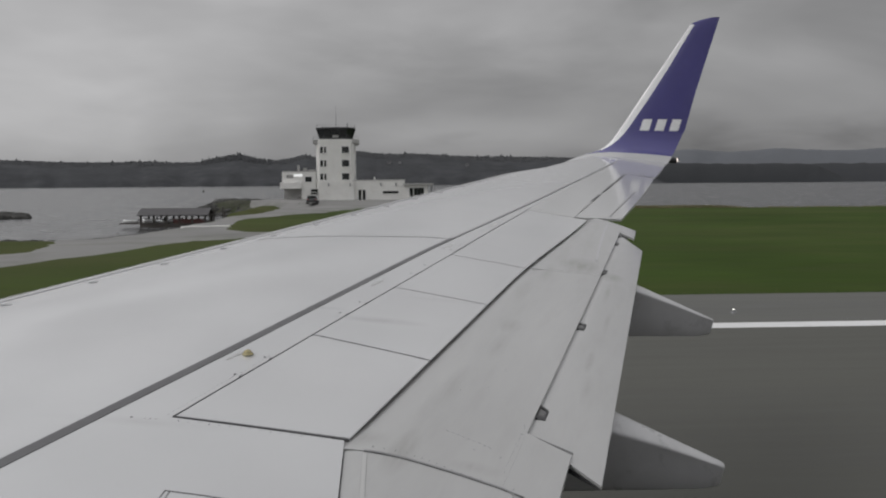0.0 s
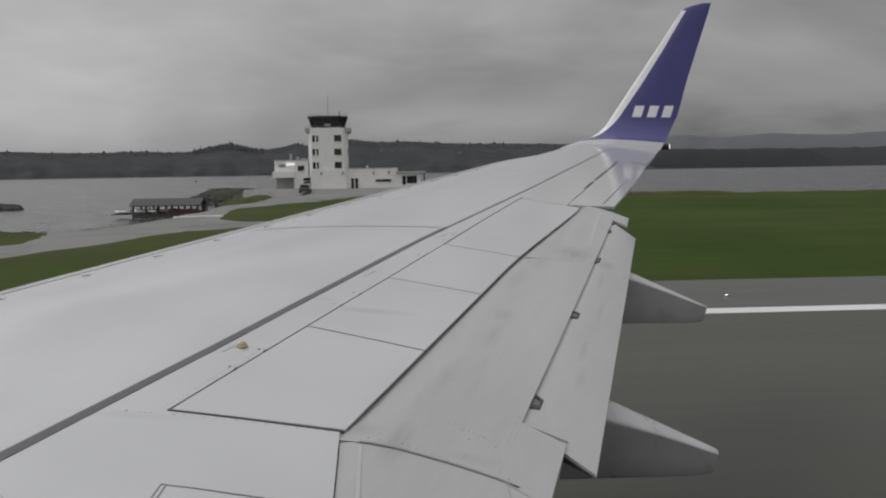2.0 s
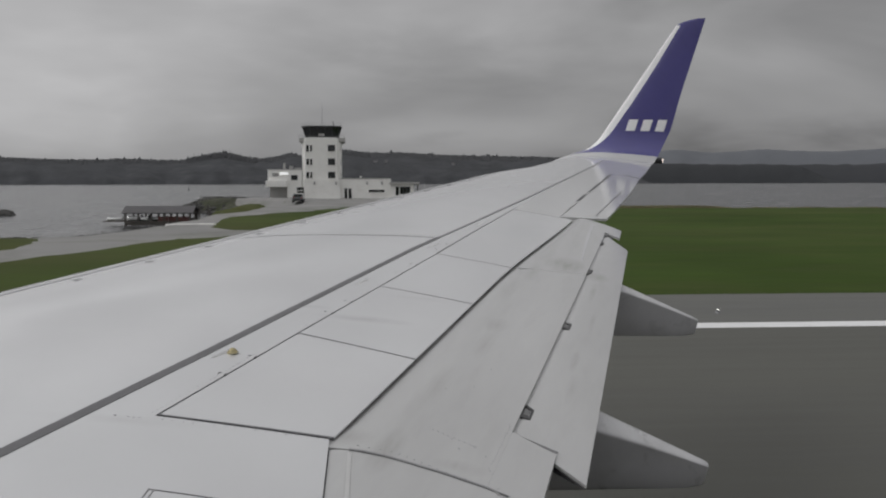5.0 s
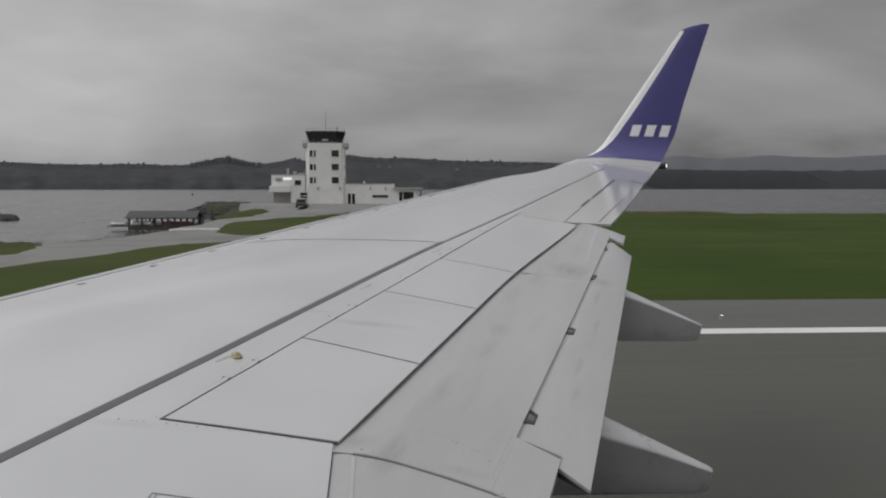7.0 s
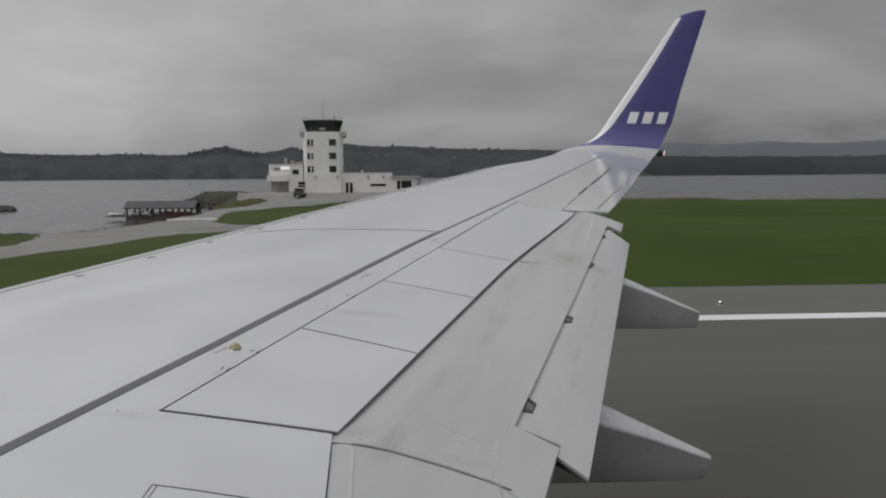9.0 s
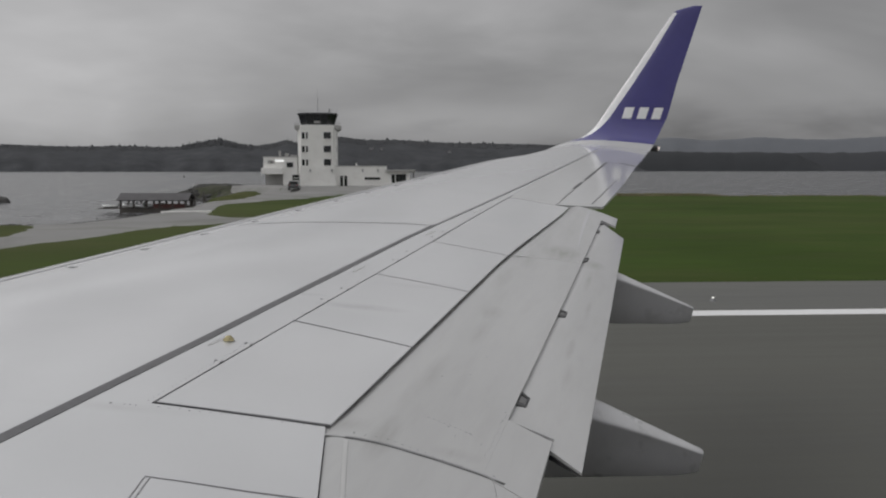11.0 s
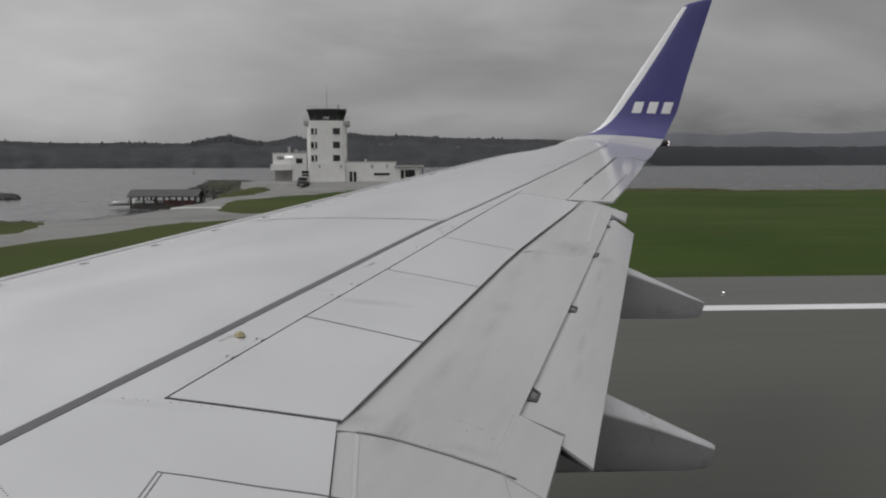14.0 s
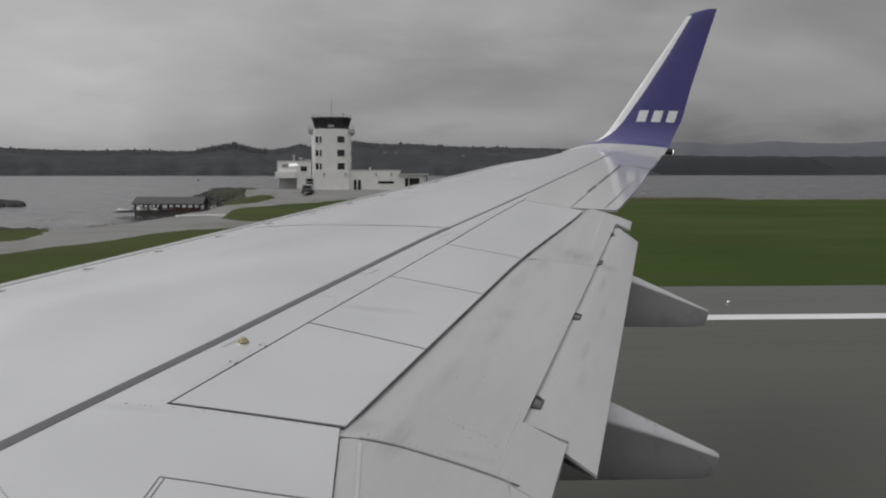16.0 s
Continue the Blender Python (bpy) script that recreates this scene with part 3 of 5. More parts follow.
def fairing(o, x_front, x_end, top, top_end, low, width, roof):
    bm = bmesh.new()
    loops = []
    for k in range(25):
        t = k / 24
        x = mix_of(x_front, x_end, t)
        knee = 0.6
        zt = mix_of(top, top_end, max(0.0, (t - knee) / (1 - knee))) - 0.10 * (1 - smooth_step(0.54, 0.72, t))
        zb = low + 0.012 * (1 - smooth_step(0.5, 1.0, t)) + 0.012 * smooth_step(0.985, 1.0, t) + 0.10 * (1 - smooth_step(0.0, 0.25, t))
        w = width * (0.35 + 0.65 * smooth_step(0.0, 0.3, t)) * (1 - 0.80 * smooth_step(0.55, 1.06, t))
        eave = 1 - roof * mix_of(1.0, 0.7, smooth_step(0.6, 1.0, t))
        section = [(px, pz * eave) for px, pz in ((0.0, 0.0), (0.24, 0.012), (0.36, 0.08), (0.62, 0.45), (0.85, 0.78), (0.97, 0.95), (1.0, 0.99))]
        section += [(px, mix_of(eave, 1.0, pz)) for px, pz in ((0.985, 0.06), (0.9, 0.22), (0.66, 0.60), (0.36, 0.90), (0.15, 0.985), (0.0, 1.0))]
        rake = 0.02 * smooth_step(0.85, 1.0, t)
        loop = [(x - rake * (1 - pz), o + w * px, mix_of(zb, zt, pz)) for px, pz in section] + [(x - rake * (1 - pz), o - w * px, mix_of(zb, zt, pz)) for px, pz in section[-2:0:-1]]
        loops.append(loop)
    tip = [(x + 0.012, o + (y - o) * 0.5, mix_of(z, (top_end + low) / 2, 0.16)) for x, y, z in loops[-1]]
    loops.append(tip)
    add_loops(bm, loops)
    bmesh.ops.recalc_face_normals(bm, faces=bm.faces)
    sharpen(bm, 45)
    return w_part("flap_track_fairing", bm, FAIRING_PAINT, "grey canoe-shaped flap track fairing")


fairing(4.42, -0.35, 1.515, 2.770, 2.408, 2.284, 0.185, 0.21)
fairing(6.82, 0.35, 2.25, 3.085, 2.735, 2.610, 0.165, 0.13)


# winglet: an arc out of the tip, then a straight, slightly canted blade
ARC_R, CANT = 0.62, radians(80)
ROOT_Z = WING_Z + WING_RISE * (TIP_END - 5.4)
ARC_O, ARC_Z = TIP_END + ARC_R * math.sin(CANT), ROOT_Z + ARC_R * (1 - math.cos(CANT))
NOSE_Z, NOSE_X = (4.006, 4.045, 4.085, 4.131, 4.168, 4.22, 4.269, 4.345, 4.425, 4.54, 4.66, 4.80, 4.987), (2.605, 2.76, 2.93, 3.085, 3.22, 3.325, 3.401, 3.49, 3.564, 3.648, 3.732, 3.833, 3.968)


def winglet_station(s):
    """s from 0 (tip of the wing) over 1 (end of the arc) to 2 (top): nose, tail and the direction of the inner face."""
    if s <= 1:
        phi = CANT * s
        o, z = TIP_END + ARC_R * math.sin(phi), ROOT_Z + ARC_R * (1 - math.cos(phi))
        tail = mix_of(nose_at(TIP_END) + te_at(TIP_END) * chord_at(TIP_END), 4.62 + (ARC_Z - 4.4) * 0.37, s)
    else:
        phi = CANT
        z = mix_of(ARC_Z, 6.35, s - 1)
        o = ARC_O + (z - ARC_Z) / math.tan(CANT)
        tail = 4.62 + (z - 4.4) * 0.37
    tail += 0.025 * (1 - smooth_step(4.5, 5.2, z)) * min(1.0, s)
    nose = float(np.interp(z, NOSE_Z, NOSE_X)) if z < 4.987 else 3.968 + (z - 4.987) * 0.716
    if z > 6.215:
        nose += 0.30 * ((z - 6.215) / 0.135) ** 2.0
    return Vector((nose, o, z)), Vector((tail, o, z)), Vector((0, -math.sin(phi), math.cos(phi)))


WINGLET_S = [k / 24 for k in range(24)] + [1 + 0.93 * k / 16 for k in range(17)] + [1.95, 1.965, 1.98, 1.99, 1.997]


def winglet_piece(name, c_from, c_to, s_from, s_to, mat, label="", parent=None):
    bm = bmesh.new()
    loops = []
    for s in WINGLET_S:
        if not s_from - 1e-6 <= s <= s_to + 1e-6:
            continue
        nose, tail, inner = winglet_station(s)
        ch = tail.x - nose.x
        a, b = c_from(s), c_to(s)
        cs = [mix_of(a, b, (k / 14) ** 1.6) for k in range(15)]
        loop = []
        blend = 1 - smooth_step(0.0, 0.5, s)

        def set_down(c):
            # the same twist and drooped nose as the wing at the joint, fading into the blade
            return Vector((0, 0, -blend * (WING_SET * c * ch + 0.05 * (1 - smooth_step(0.06, 0.36, c)))))

        def thick(c):
            root = chord_at(TIP_END)
            return mix_of(half_thick_at(c, s) * ch, half_thick(c * ch / root) * root, blend)

        for c in cs:
            loop.append(nose + Vector((c * ch, 0, 0)) + inner * thick(c) + set_down(c))
        for c in cs[::-1]:
            loop.append(nose + Vector((c * ch, 0, 0)) - inner * max(0.002, 0.75 * thick(c), 0.003 - thick(c)) + set_down(c))
        loops.append(loop)
    add_loops(bm, loops)
    bmesh.ops.recalc_face_normals(bm, faces=bm.faces)
    sharpen(bm)
    return w_part(name, bm, mat, label, parent)


def half_thick_at(c, s):
    return max(0.0015, half_thick(min(c, 1.0))) * mix_of(1.0, 0.72, min(1.0, s))


def band(s):
    """Width of the white nose band, in chords."""
    return float(np.interp(s, (0.4, 0.8, 1.0, 1.08, 1.27, 1.58, 1.92, 2.0), (0.05, 0.095, 0.115, 0.125, 0.152, 0.172, 0.145, 0.13)))


winglet_piece("winglet_foot", lambda s: 0.0, lambda s: 1.0, 0.0, 0.376, TIP_PAINT, "light grey wing tip fairing")
blade = winglet_piece("winglet_blade", band, lambda s: 1.0, 0.374, 1.997, BLUE_PAINT, "dark violet-blue winglet blade")
winglet_piece("leading_edge", lambda s: 0.0, band, 0.374, 1.93, WHITE_PAINT, "white winglet leading edge", blade)
winglet_piece("cap", lambda s: 0.0, band, 1.93, 1.997, BLUE_PAINT, parent=blade)


def winglet_mark(z0, z1, x0, x1, slant):
    """A slanted plain white shape on the inner face of the blade."""
    bm = bmesh.new()
    rows = []
    for k in range(7):
        z = mix_of(z0, z1, k / 6)
        z_arc, row = z, []
        s = 1 + (z - winglet_station(1.0)[0].z) / (6.35 - winglet_station(1.0)[0].z)
        nose, tail, inner = winglet_station(max(1.0, s))
        ch = tail.x - nose.x
        for xx in (x0, mix_of(x0, x1, 0.33), mix_of(x0, x1, 0.66), x1):
            x = xx + slant * (z - z0)
            c = (x - nose.x) / ch
            p = Vector((x, nose.y, z)) + inner * (half_thick_at(c, s) * ch + 0.004)
            row.append(p)
        rows.append([bm.verts.new(p) for p in row])
    for a, b in zip(rows, rows[1:]):
        for i in range(3):
            bm.faces.new((a[i], a[i + 1], b[i + 1], b[i]))
    ext = bmesh.ops.extrude_face_region(bm, geom=list(bm.faces))
    bmesh.ops.translate(bm, verts=[v for v in ext["geom"] if isinstance(v, bmesh.types.BMVert)], vec=(0, 0.003, 0))
    bmesh.ops.recalc_face_normals(bm, faces=bm.faces)
    return w_part("emblem_shape", bm, WHITE_PAINT, "plain white slanted emblem shape", blade)


for x0, x1 in ((3.92, 4.07), (4.16, 4.31), (4.40, 4.55)):
    winglet_mark(4.43, 4.68, x0, x1, 0.36)

# position lamp at the foot of the winglet
lamp_at = Vector((4.47, 15.35, 4.03))
lamp = w_part("position_lamp", rod(lamp_at - Vector((0.12, 0, 0)), lamp_at, 0.045, 0.05, 14), BRACKET, "dark lamp housing with a lit lens")
lens = part("lens", rod(lamp_at, lamp_at + Vector((0.014, 0, 0)), 0.042, 0.034, 14), LAMP_WARM, lamp, "lit warm white lens")

# plugs along the nose, fasteners and the brass anchor fitting
for k in range(12):
    o = 5.2 + 0.565 * k
    p = on_wing(o, 0.16, 0.001)
    bm = bmesh.new()
    bmesh.ops.create_uvsphere(bm, u_segments=12, v_segments=6, radius=1.0, matrix=Matrix.Translation(p) @ Matrix.Diagonal((0.035, 0.022, 0.006, 1)))
    w_part("skin_plug", bm, PLUG_GREY)


def fastener(o, c, r=0.006):
    p = on_wing(o, c, 0.0006)
    return w_part("fastener", rod(p - Vector((0, 0, 0.004)), p, r, r * 0.8, 7), SEAM_DARK)


random.seed(4)
for k in range(16):
    fastener(3.586 - 0.0031 * k + random.uniform(-0.004, 0.004), 0.606 + 0.0085 * k, 0.003 + 0.0015 * (k % 3 == 0))
fastener(3.588, 0.568, 0.006)
for c in (0.579, 0.5835, 0.588):
    fastener(3.58 + random.uniform(-0.006, 0.006), c, 0.0035)
for k in range(26):
    fastener(3.64 + 0.03 * k, hinge_at(3.64 + 0.03 * k) - 0.0055 + random.uniform(-0.0004, 0.0004), 0.0024)


def latch(o, c):
    """A dark oval latch ahead of the hinge line and the worn lug on the line behind it."""
    p = on_wing(o, c, 0.0008)
    bm = bmesh.new()
    bmesh.ops.create_uvsphere(bm, u_segments=10, v_segments=5, radius=1.0, matrix=Matrix.Translation(p) @ Matrix.Diagonal((0.0065, 0.012, 0.002, 1)))
    ob = w_part("spoiler_latch", bm, SEAM_MID, "dark oval latch")
    q = on_wing(o - 0.01, hinge_at(o) - 0.0008, 0.001)
    part("lug", box(q.x - 0.005, q.x + 0.005, q.y - 0.02, q.y + 0.02, q.z - 0.005, q.z + 0.001, 0.001), SEAM_MID, ob)


for o, c in ((4.12, 0.5872), (4.37, 0.5864), (5.18, 0.5820), (5.43, 0.5822), (6.22, 0.5808), (6.49, 0.5795), (7.04, 0.5765), (7.26, 0.5775)):
    latch(o, c)
for o in (4.25, 4.9, 5.6, 5.95, 6.6):
    fastener(o, hinge_at(o) - 0.005, 0.004)
for k in range(18):
    fastener(3.42 + 0.026 * k + random.uniform(-0.004, 0.004), 0.8765 + random.uniform(-0.001, 0.001), 0.0023)
for o, c in ((3.284, 0.889), (3.776, 0.8769), (3.618, 0.8552), (3.535, 0.8688), (3.66, 0.835), (3.58, 0.845)):
    fastener(o, c, 0.0038)
# rivet rows on the flap's heel
for k in range(9):
    t = k / 8
    fastener(mix_of(3.731, 3.611, t) + random.uniform(-0.003, 0.003), mix_of(0.8143, 0.857, t), 0.0032)
for k in range(13):
    t = 4 * k / 12
    fastener(float(np.interp(t, range(5), (3.515, 3.486, 3.445, 3.386, 3.33))) + random.uniform(-0.002, 0.002), float(np.interp(t, range(5), (0.7675, 0.7964, 0.8169, 0.8379, 0.8623))), 0.003)
for o, c in ((4.189, 0.7991), (4.249, 0.8241), (4.515, 0.8288)):
    fastener(o, c, 0.0036)
for k in range(7):
    fastener(2.90 - 0.013 * k, 0.584 + 0.0032 * k, 0.004)

p = on_wing(4.385, 0.5675)
fitting = w_part("anchor_fitting", rod(p, p + Vector((0, 0, 0.010)), 0.027, 0.023, 18), BRASS, "brass yellow escape strap anchor fitting")
bm = bmesh.new()
bmesh.ops.create_uvsphere(bm, u_segments=16, v_segments=8, radius=0.019, matrix=Matrix.Translation(p + Vector((0, 0, 0.010))) @ Matrix.Diagonal((1, 1, 0.75, 1)))
part("dome", bm, BRASS, fitting)
for o, c, reach in ((4.30, 0.5578, 0.11), (5.82, 0.5592, 0.14), (7.08, 0.5605, 0.18), (8.17, 0.5706, 0.13)):
    w_strip("placard", [(o, c), (o + reach, c + 0.0015)], (0.016, 0.016), SEAM_PALE, wing, proud=0.001, label="pale worn placard")

# hatch outline on the inboard panel
w_strip("hatch_joint", [(3.038, 0.6655), (3.026, 0.692), (3.012, 0.714), (2.998, 0.738), (2.985, 0.775), (2.95, 0.82)], (0.006, 0.010), SEAM_DARK, wing, proud=0.001)
for shift in (0.0, 0.0035):
    w_strip("hatch_joint", [(3.036, 0.666 + shift), (2.92, 0.6725 + shift), (2.4, 0.70 + shift)], (0.005, 0.005), SEAM_MID, wing, proud=0.001)


# ---- ground, runway and water ----
SEA = -2.7
COAST = [(-1600, 150), (-180, 148), (-118, 168), (-80, 196), (-72.5, 194), (-84, 176), (-98, 140), (-70, 116), (-45, 110), (-37, 112),
         (-35, 122), (-33, 136), (-26, 142), (-23, 152), (-20, 160), (-17.5, 170), (-19, 182), (-25, 196), (-39, 209), (-45, 222), (-37, 246),
         (4, 250), (24, 240), (33, 224), (32, 196), (36, 160), (52, 142), (110, 139), (400, 146), (1600, 150)]


def coast_distance(x, y):
    """Metres inland; negative out at sea."""
    best, inside = 1e9, False
    ring = COAST + [(1600, -900), (-1600, -900)]
    for (x0, y0), (x1, y1) in zip(ring, ring[1:] + ring[:1]):
        dx, dy = x1 - x0, y1 - y0
        t = min(1.0, max(0.0, ((x - x0) * dx + (y - y0) * dy) / (dx * dx + dy * dy)))
        best = min(best, math.hypot(x - x0 - t * dx, y - y0 - t * dy))
        if (y0 > y) != (y1 > y) and x < x0 + (y - y0) * dx / dy:
            inside = not inside
    return best if inside else -best


def ground_height(x, y):
    if y < 60:
        return -0.06
    d = coast_distance(x, y) + 1.6 * noise.noise(Vector((x * 0.11, y * 0.11, 3.0)))
    low = 2.15 * smooth_step(-18, -24, x) * smooth_step(67, 86, y) * (1 - smooth_step(158, 184, y) * smooth_step(-64, -56, x))
    bank = smooth_step(-4.0, 7.0, d)
    return mix_of(SEA - 1.6, -0.06 - low, bank) + 0.05 * noise.noise(Vector((x * 0.2, y * 0.2, 0.0))) * bank


def build_ground():
    xs = [-2600, -1500, -900, -600, -420, -320] + [-260 + 5 * k for k in range(33)] + [-96 + 2 * k for k in range(73)] + [55 + 6 * k for k in range(14)] + [140, 170, 220, 300, 420, 700, 1200, 2600]
    ys = [-2600, -900, -300, -120, -60, -20, 20, 30, 40, 50, 60] + [62 + 2 * k for k in range(100)] + [270, 320, 500]
    bm = bmesh.new()
    grid = [[bm.verts.new((x, y, ground_height(x, y))) for x in xs] for y in ys]
    for a, b in zip(grid, grid[1:]):
        for i in range(len(xs) - 1):
            bm.faces.new((a[i], a[i + 1], b[i + 1], b[i])).smooth = True
    return single("ground", bm, GRASS, "flat mown green grass field sloping to the shore", "grass field", kind="structure")


build_ground()
single("water", box(-4800, 4800, 60, 4900, SEA - 0.5, SEA), WATER, "grey rippled fjord water under overcast sky", "water", kind="structure")

single("runway", box(-1500, 1500, -30, 25.27, -0.3, 0.0), ASPHALT, "dark grey worn asphalt runway", "runway", kind="structure")
single("runway_shoulder", box(-1500, 1500, 25.27, 31.7, -0.3, -0.004), SHOULDER, "lighter grey asphalt runway shoulder", "pavement", kind="structure")
single("runway_edge_line", box(-1500, 1500, 24.33, 25.2, -0.01, 0.004), LINE_PAINT, "solid white painted runway edge line", "road marking", kind="structure")
APRON = [(-46, 31), (-20, 31), (-17, 45), (-14.5, 54.5), (-12, 65), (-12.5, 78), (-13.8, 87), (-15, 108), (-8.3, 129), (-1, 160), (4, 188),
         (13, 210), (13, 226), (-29, 226), (-30, 212), (-29, 204), (-25, 196.5), (-18.5, 183), (-17, 170), (-19.5, 160), (-24, 151), (-28, 139), (-32, 128), (-35, 114), (-33, 95), (-28, 73), (-24.6, 69.5), (-21.6, 57), (-30, 45)]


LINK = [(-13, 66), (-10, 69.5), (7, 71), (7, 76.5), (-10, 78), (-15, 86), (-22, 82), (-20, 70)]


def paved(outline, name, label, lift, mat=None, category="pavement"):
    """A paved way laid over the ground; its border wanders a little."""
    ring = []
    for (x0, y0), (x1, y1) in zip(outline, outline[1:] + outline[:1]):
        n = max(1, int(math.hypot(x1 - x0, y1 - y0) / 2.5))
        for k in range(n):
            x, y = mix_of(x0, x1, k / n), mix_of(y0, y1, k / n)
            w = 0.8 if y > 36 else 0.0
            ring.append((x + w * noise.noise(Vector((x * 0.5, y * 0.5, 8))), y + w * noise.noise(Vector((x * 0.5, y * 0.5, 15)))))
    bm = sheet(ring, 0.0)
    for reach in (12, 6, 3):
        bmesh.ops.subdivide_edges(bm, edges=[e for e in bm.edges if e.calc_length() > reach], cuts=1)
        bmesh.ops.triangulate(bm, faces=list(bm.faces))
    for v in bm.verts:
        v.co.z = max(ground_height(v.co.x, v.co.y), SEA - 0.5) - 0.05 if v.is_boundary else max(ground_height(v.co.x, v.co.y), SEA - 0.5) + lift + mix_of(0.03, 0.1, smooth_step(60, 80, v.co.y)) + 0.2 * smooth_step(125, 140, v.co.y) * (1 - smooth_step(-20, -12, v.co.x))
    for f in bm.faces:
        f.smooth = True
    return single(name, bm, mat or GRAVEL, label, category, kind="structure")


paved(APRON, "apron", "pale grey paved way and gravel apron towards the tower", 0.0)
paved(LINK, "taxiway", "pale grey narrow paved link across the grass", 0.012)
paved([(-18.6, 112), (-16.2, 122), (-15.2, 136), (-15.8, 150), (-19, 152), (-21.5, 144), (-22, 130), (-20.6, 118)], "grass_verge", "rough grass strip between the gravel and the inlet", 0.38, GRASS, "grass verge")
paved([(-41, 219), (-38.5, 222), (-33, 221), (-29.5, 218), (-28.5, 210), (-27.5, 204), (-26.5, 199), (-29, 199.5), (-37, 208)], "shore_mound", "low dark mound of earth and weeds at the shore", 0.02, MOUND, "mound")


def slip_kerb():
    """A pale concrete kerb across the head of the slipway."""
    bm = bmesh.new()
    loops = []
    for k in range(9):
        x, y = mix_of(-18.4, -14.2, k / 8), mix_of(87.4, 87.9, k / 8)
        z = ground_height(x, y) + 0.08
        loops.append([(x, y - 0.2, z - 0.3), (x, y - 0.2, z + 0.06), (x, y - 0.17, z + 0.09), (x, y + 0.2, z + 0.09), (x, y + 0.2, z - 0.3)])
    add_loops(bm, loops, smooth=False)
    bmesh.ops.recalc_face_normals(bm, faces=bm.faces)
    return single("kerb", bm, RENDER_WHITE, "pale concrete kerb at the head of the slipway", "kerb", kind="structure")


slip_kerb()


# runway edge lamps
def edge_lamp(x):
    lampe = thing("runway_edge_lamp", (x, 27.1, 0), "small lit runway edge lamp on the shoulder", "runway lamp", "runway edge lamps")
    part("base", rod((0, 0, -0.02), (0, 0, 0.05), 0.09, 0.07, 14), STEEL, lampe)
    part("stem", rod((0, 0, 0.05), (0, 0, 0.06), 0.03, 0.035, 10), BRASS, lampe)
    head = part("head", rod((0, 0, 0.06), (0, 0, 0.09), 0.05, 0.055, 14), STEEL, lampe)
    bm = bmesh.new()
    bmesh.ops.create_uvsphere(bm, u_segments=14, v_segments=8, radius=0.032, matrix=Matrix.Translation((0, 0, 0.09)) @ Matrix.Diagonal((1.15, 1, 0.6, 1)))
    part("lens", bm, LAMP_WHITE, head, "glowing white glass dome")
    return lampe


first_lamp = edge_lamp(9.56)
for k in (-3, -2, -1, 1, 2, 3):
    copy_thing(first_lamp, Matrix.Translation((9.56 + 60 * k, 27.1, 0)))


# ---- hills across the water ----
def ridge(bearing, bumps, base):
    return base + sum(h * math.exp(-((bearing - b) / w) ** 2) for b, w, h in bumps)


def hill_strip(name, dist, depth, b0, b1, bumps, base, mat, label, rough, step=0.25, kind="structure"):
    """A wooded ridge across the water between two bearings (degrees right of straight outboard)."""
    bm = bmesh.new()
    rows = []
    n = int((b1 - b0) / step)
    for k in range(n + 1):
        b = mix_of(b0, b1, k / n)
        h = ridge(b, bumps, base) * smooth_step(b0, b0 + 1.5, b) * (1 - smooth_step(b1 - 3.0, b1, b)) + rough * noise.fractal(Vector((b * 1.7, dist * 0.01, 0)), 1.0, 2.0, 4)
        row = []
        for r, f in ((0, -0.1), (0.03, 0.06), (0.16, 0.4), (0.34, 0.72), (0.55, 0.93), (0.75, 1.0), (1.0, 0.9), (1.5, 0.3), (1.8, -0.1)):
            d = dist + depth * r + depth * 0.06 * noise.noise(Vector((b * 0.9, r * 3, 5)))
            a = radians(b)
            z = SEA + max(h, 1.0) * f + (rough * 0.7 * noise.noise(Vector((b * 2.2, r * 6, 2))) if 0.05 < f < 1 else 0)
            row.append(bm.verts.new((d * math.sin(a), d * math.cos(a), z)))
        rows.append(row)
    for a, b in zip(rows, rows[1:]):
        for i in range(len(a) - 1):
            bm.faces.new((a[i], b[i], b[i + 1], a[i + 1])).smooth = True
    bmesh.ops.recalc_face_normals(bm, faces=bm.faces)
    return single(name, bm, mat, label, "hill", kind=kind)


NEAR_BUMPS = [(-20.5, 2, 3.5), (-13.9, 1.0, 3.5), (-8.8, 1.3, 20), (-6.2, 0.5, 7), (-5.0, 0.8, 21), (-2.2, 1.6, 31.5), (0.8, 2.2, 21), (4, 3, 12.3), (8.5, 4, 10.5), (-28, 6, 10.5), (-45, 8, 17.5)]
NEAR_BASE, NEAR_AT, NEAR_DEEP = 67, 2800, 580
hill_strip("wooded_hill", NEAR_AT, NEAR_DEEP, -75, 16, NEAR_BUMPS, NEAR_BASE, HAZED_HILL, "low dark wooded hill across the water, greyed for haze", 2.1, step=0.15)
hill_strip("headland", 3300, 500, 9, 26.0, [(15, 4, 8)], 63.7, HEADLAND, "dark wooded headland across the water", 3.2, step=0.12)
hill_strip("far_shore", 3950, 500, 14, 80, [(20, 4, 8.8), (33, 6, 17.5)], 68.6, FAR_HILL, "grey wooded far shore with haze in its colour", 4.4, step=0.15)
hill_strip("mountain_range", 4550, 400, 10, 60, [(17.0, 1.6, 24), (21.6, 2.2, 19.5), (30, 5, 21.7)], 132, HAZED_MOUNTAIN, "pale mountain range behind the fjord, haze painted into its colour", 2.5, step=0.12, kind="structure")


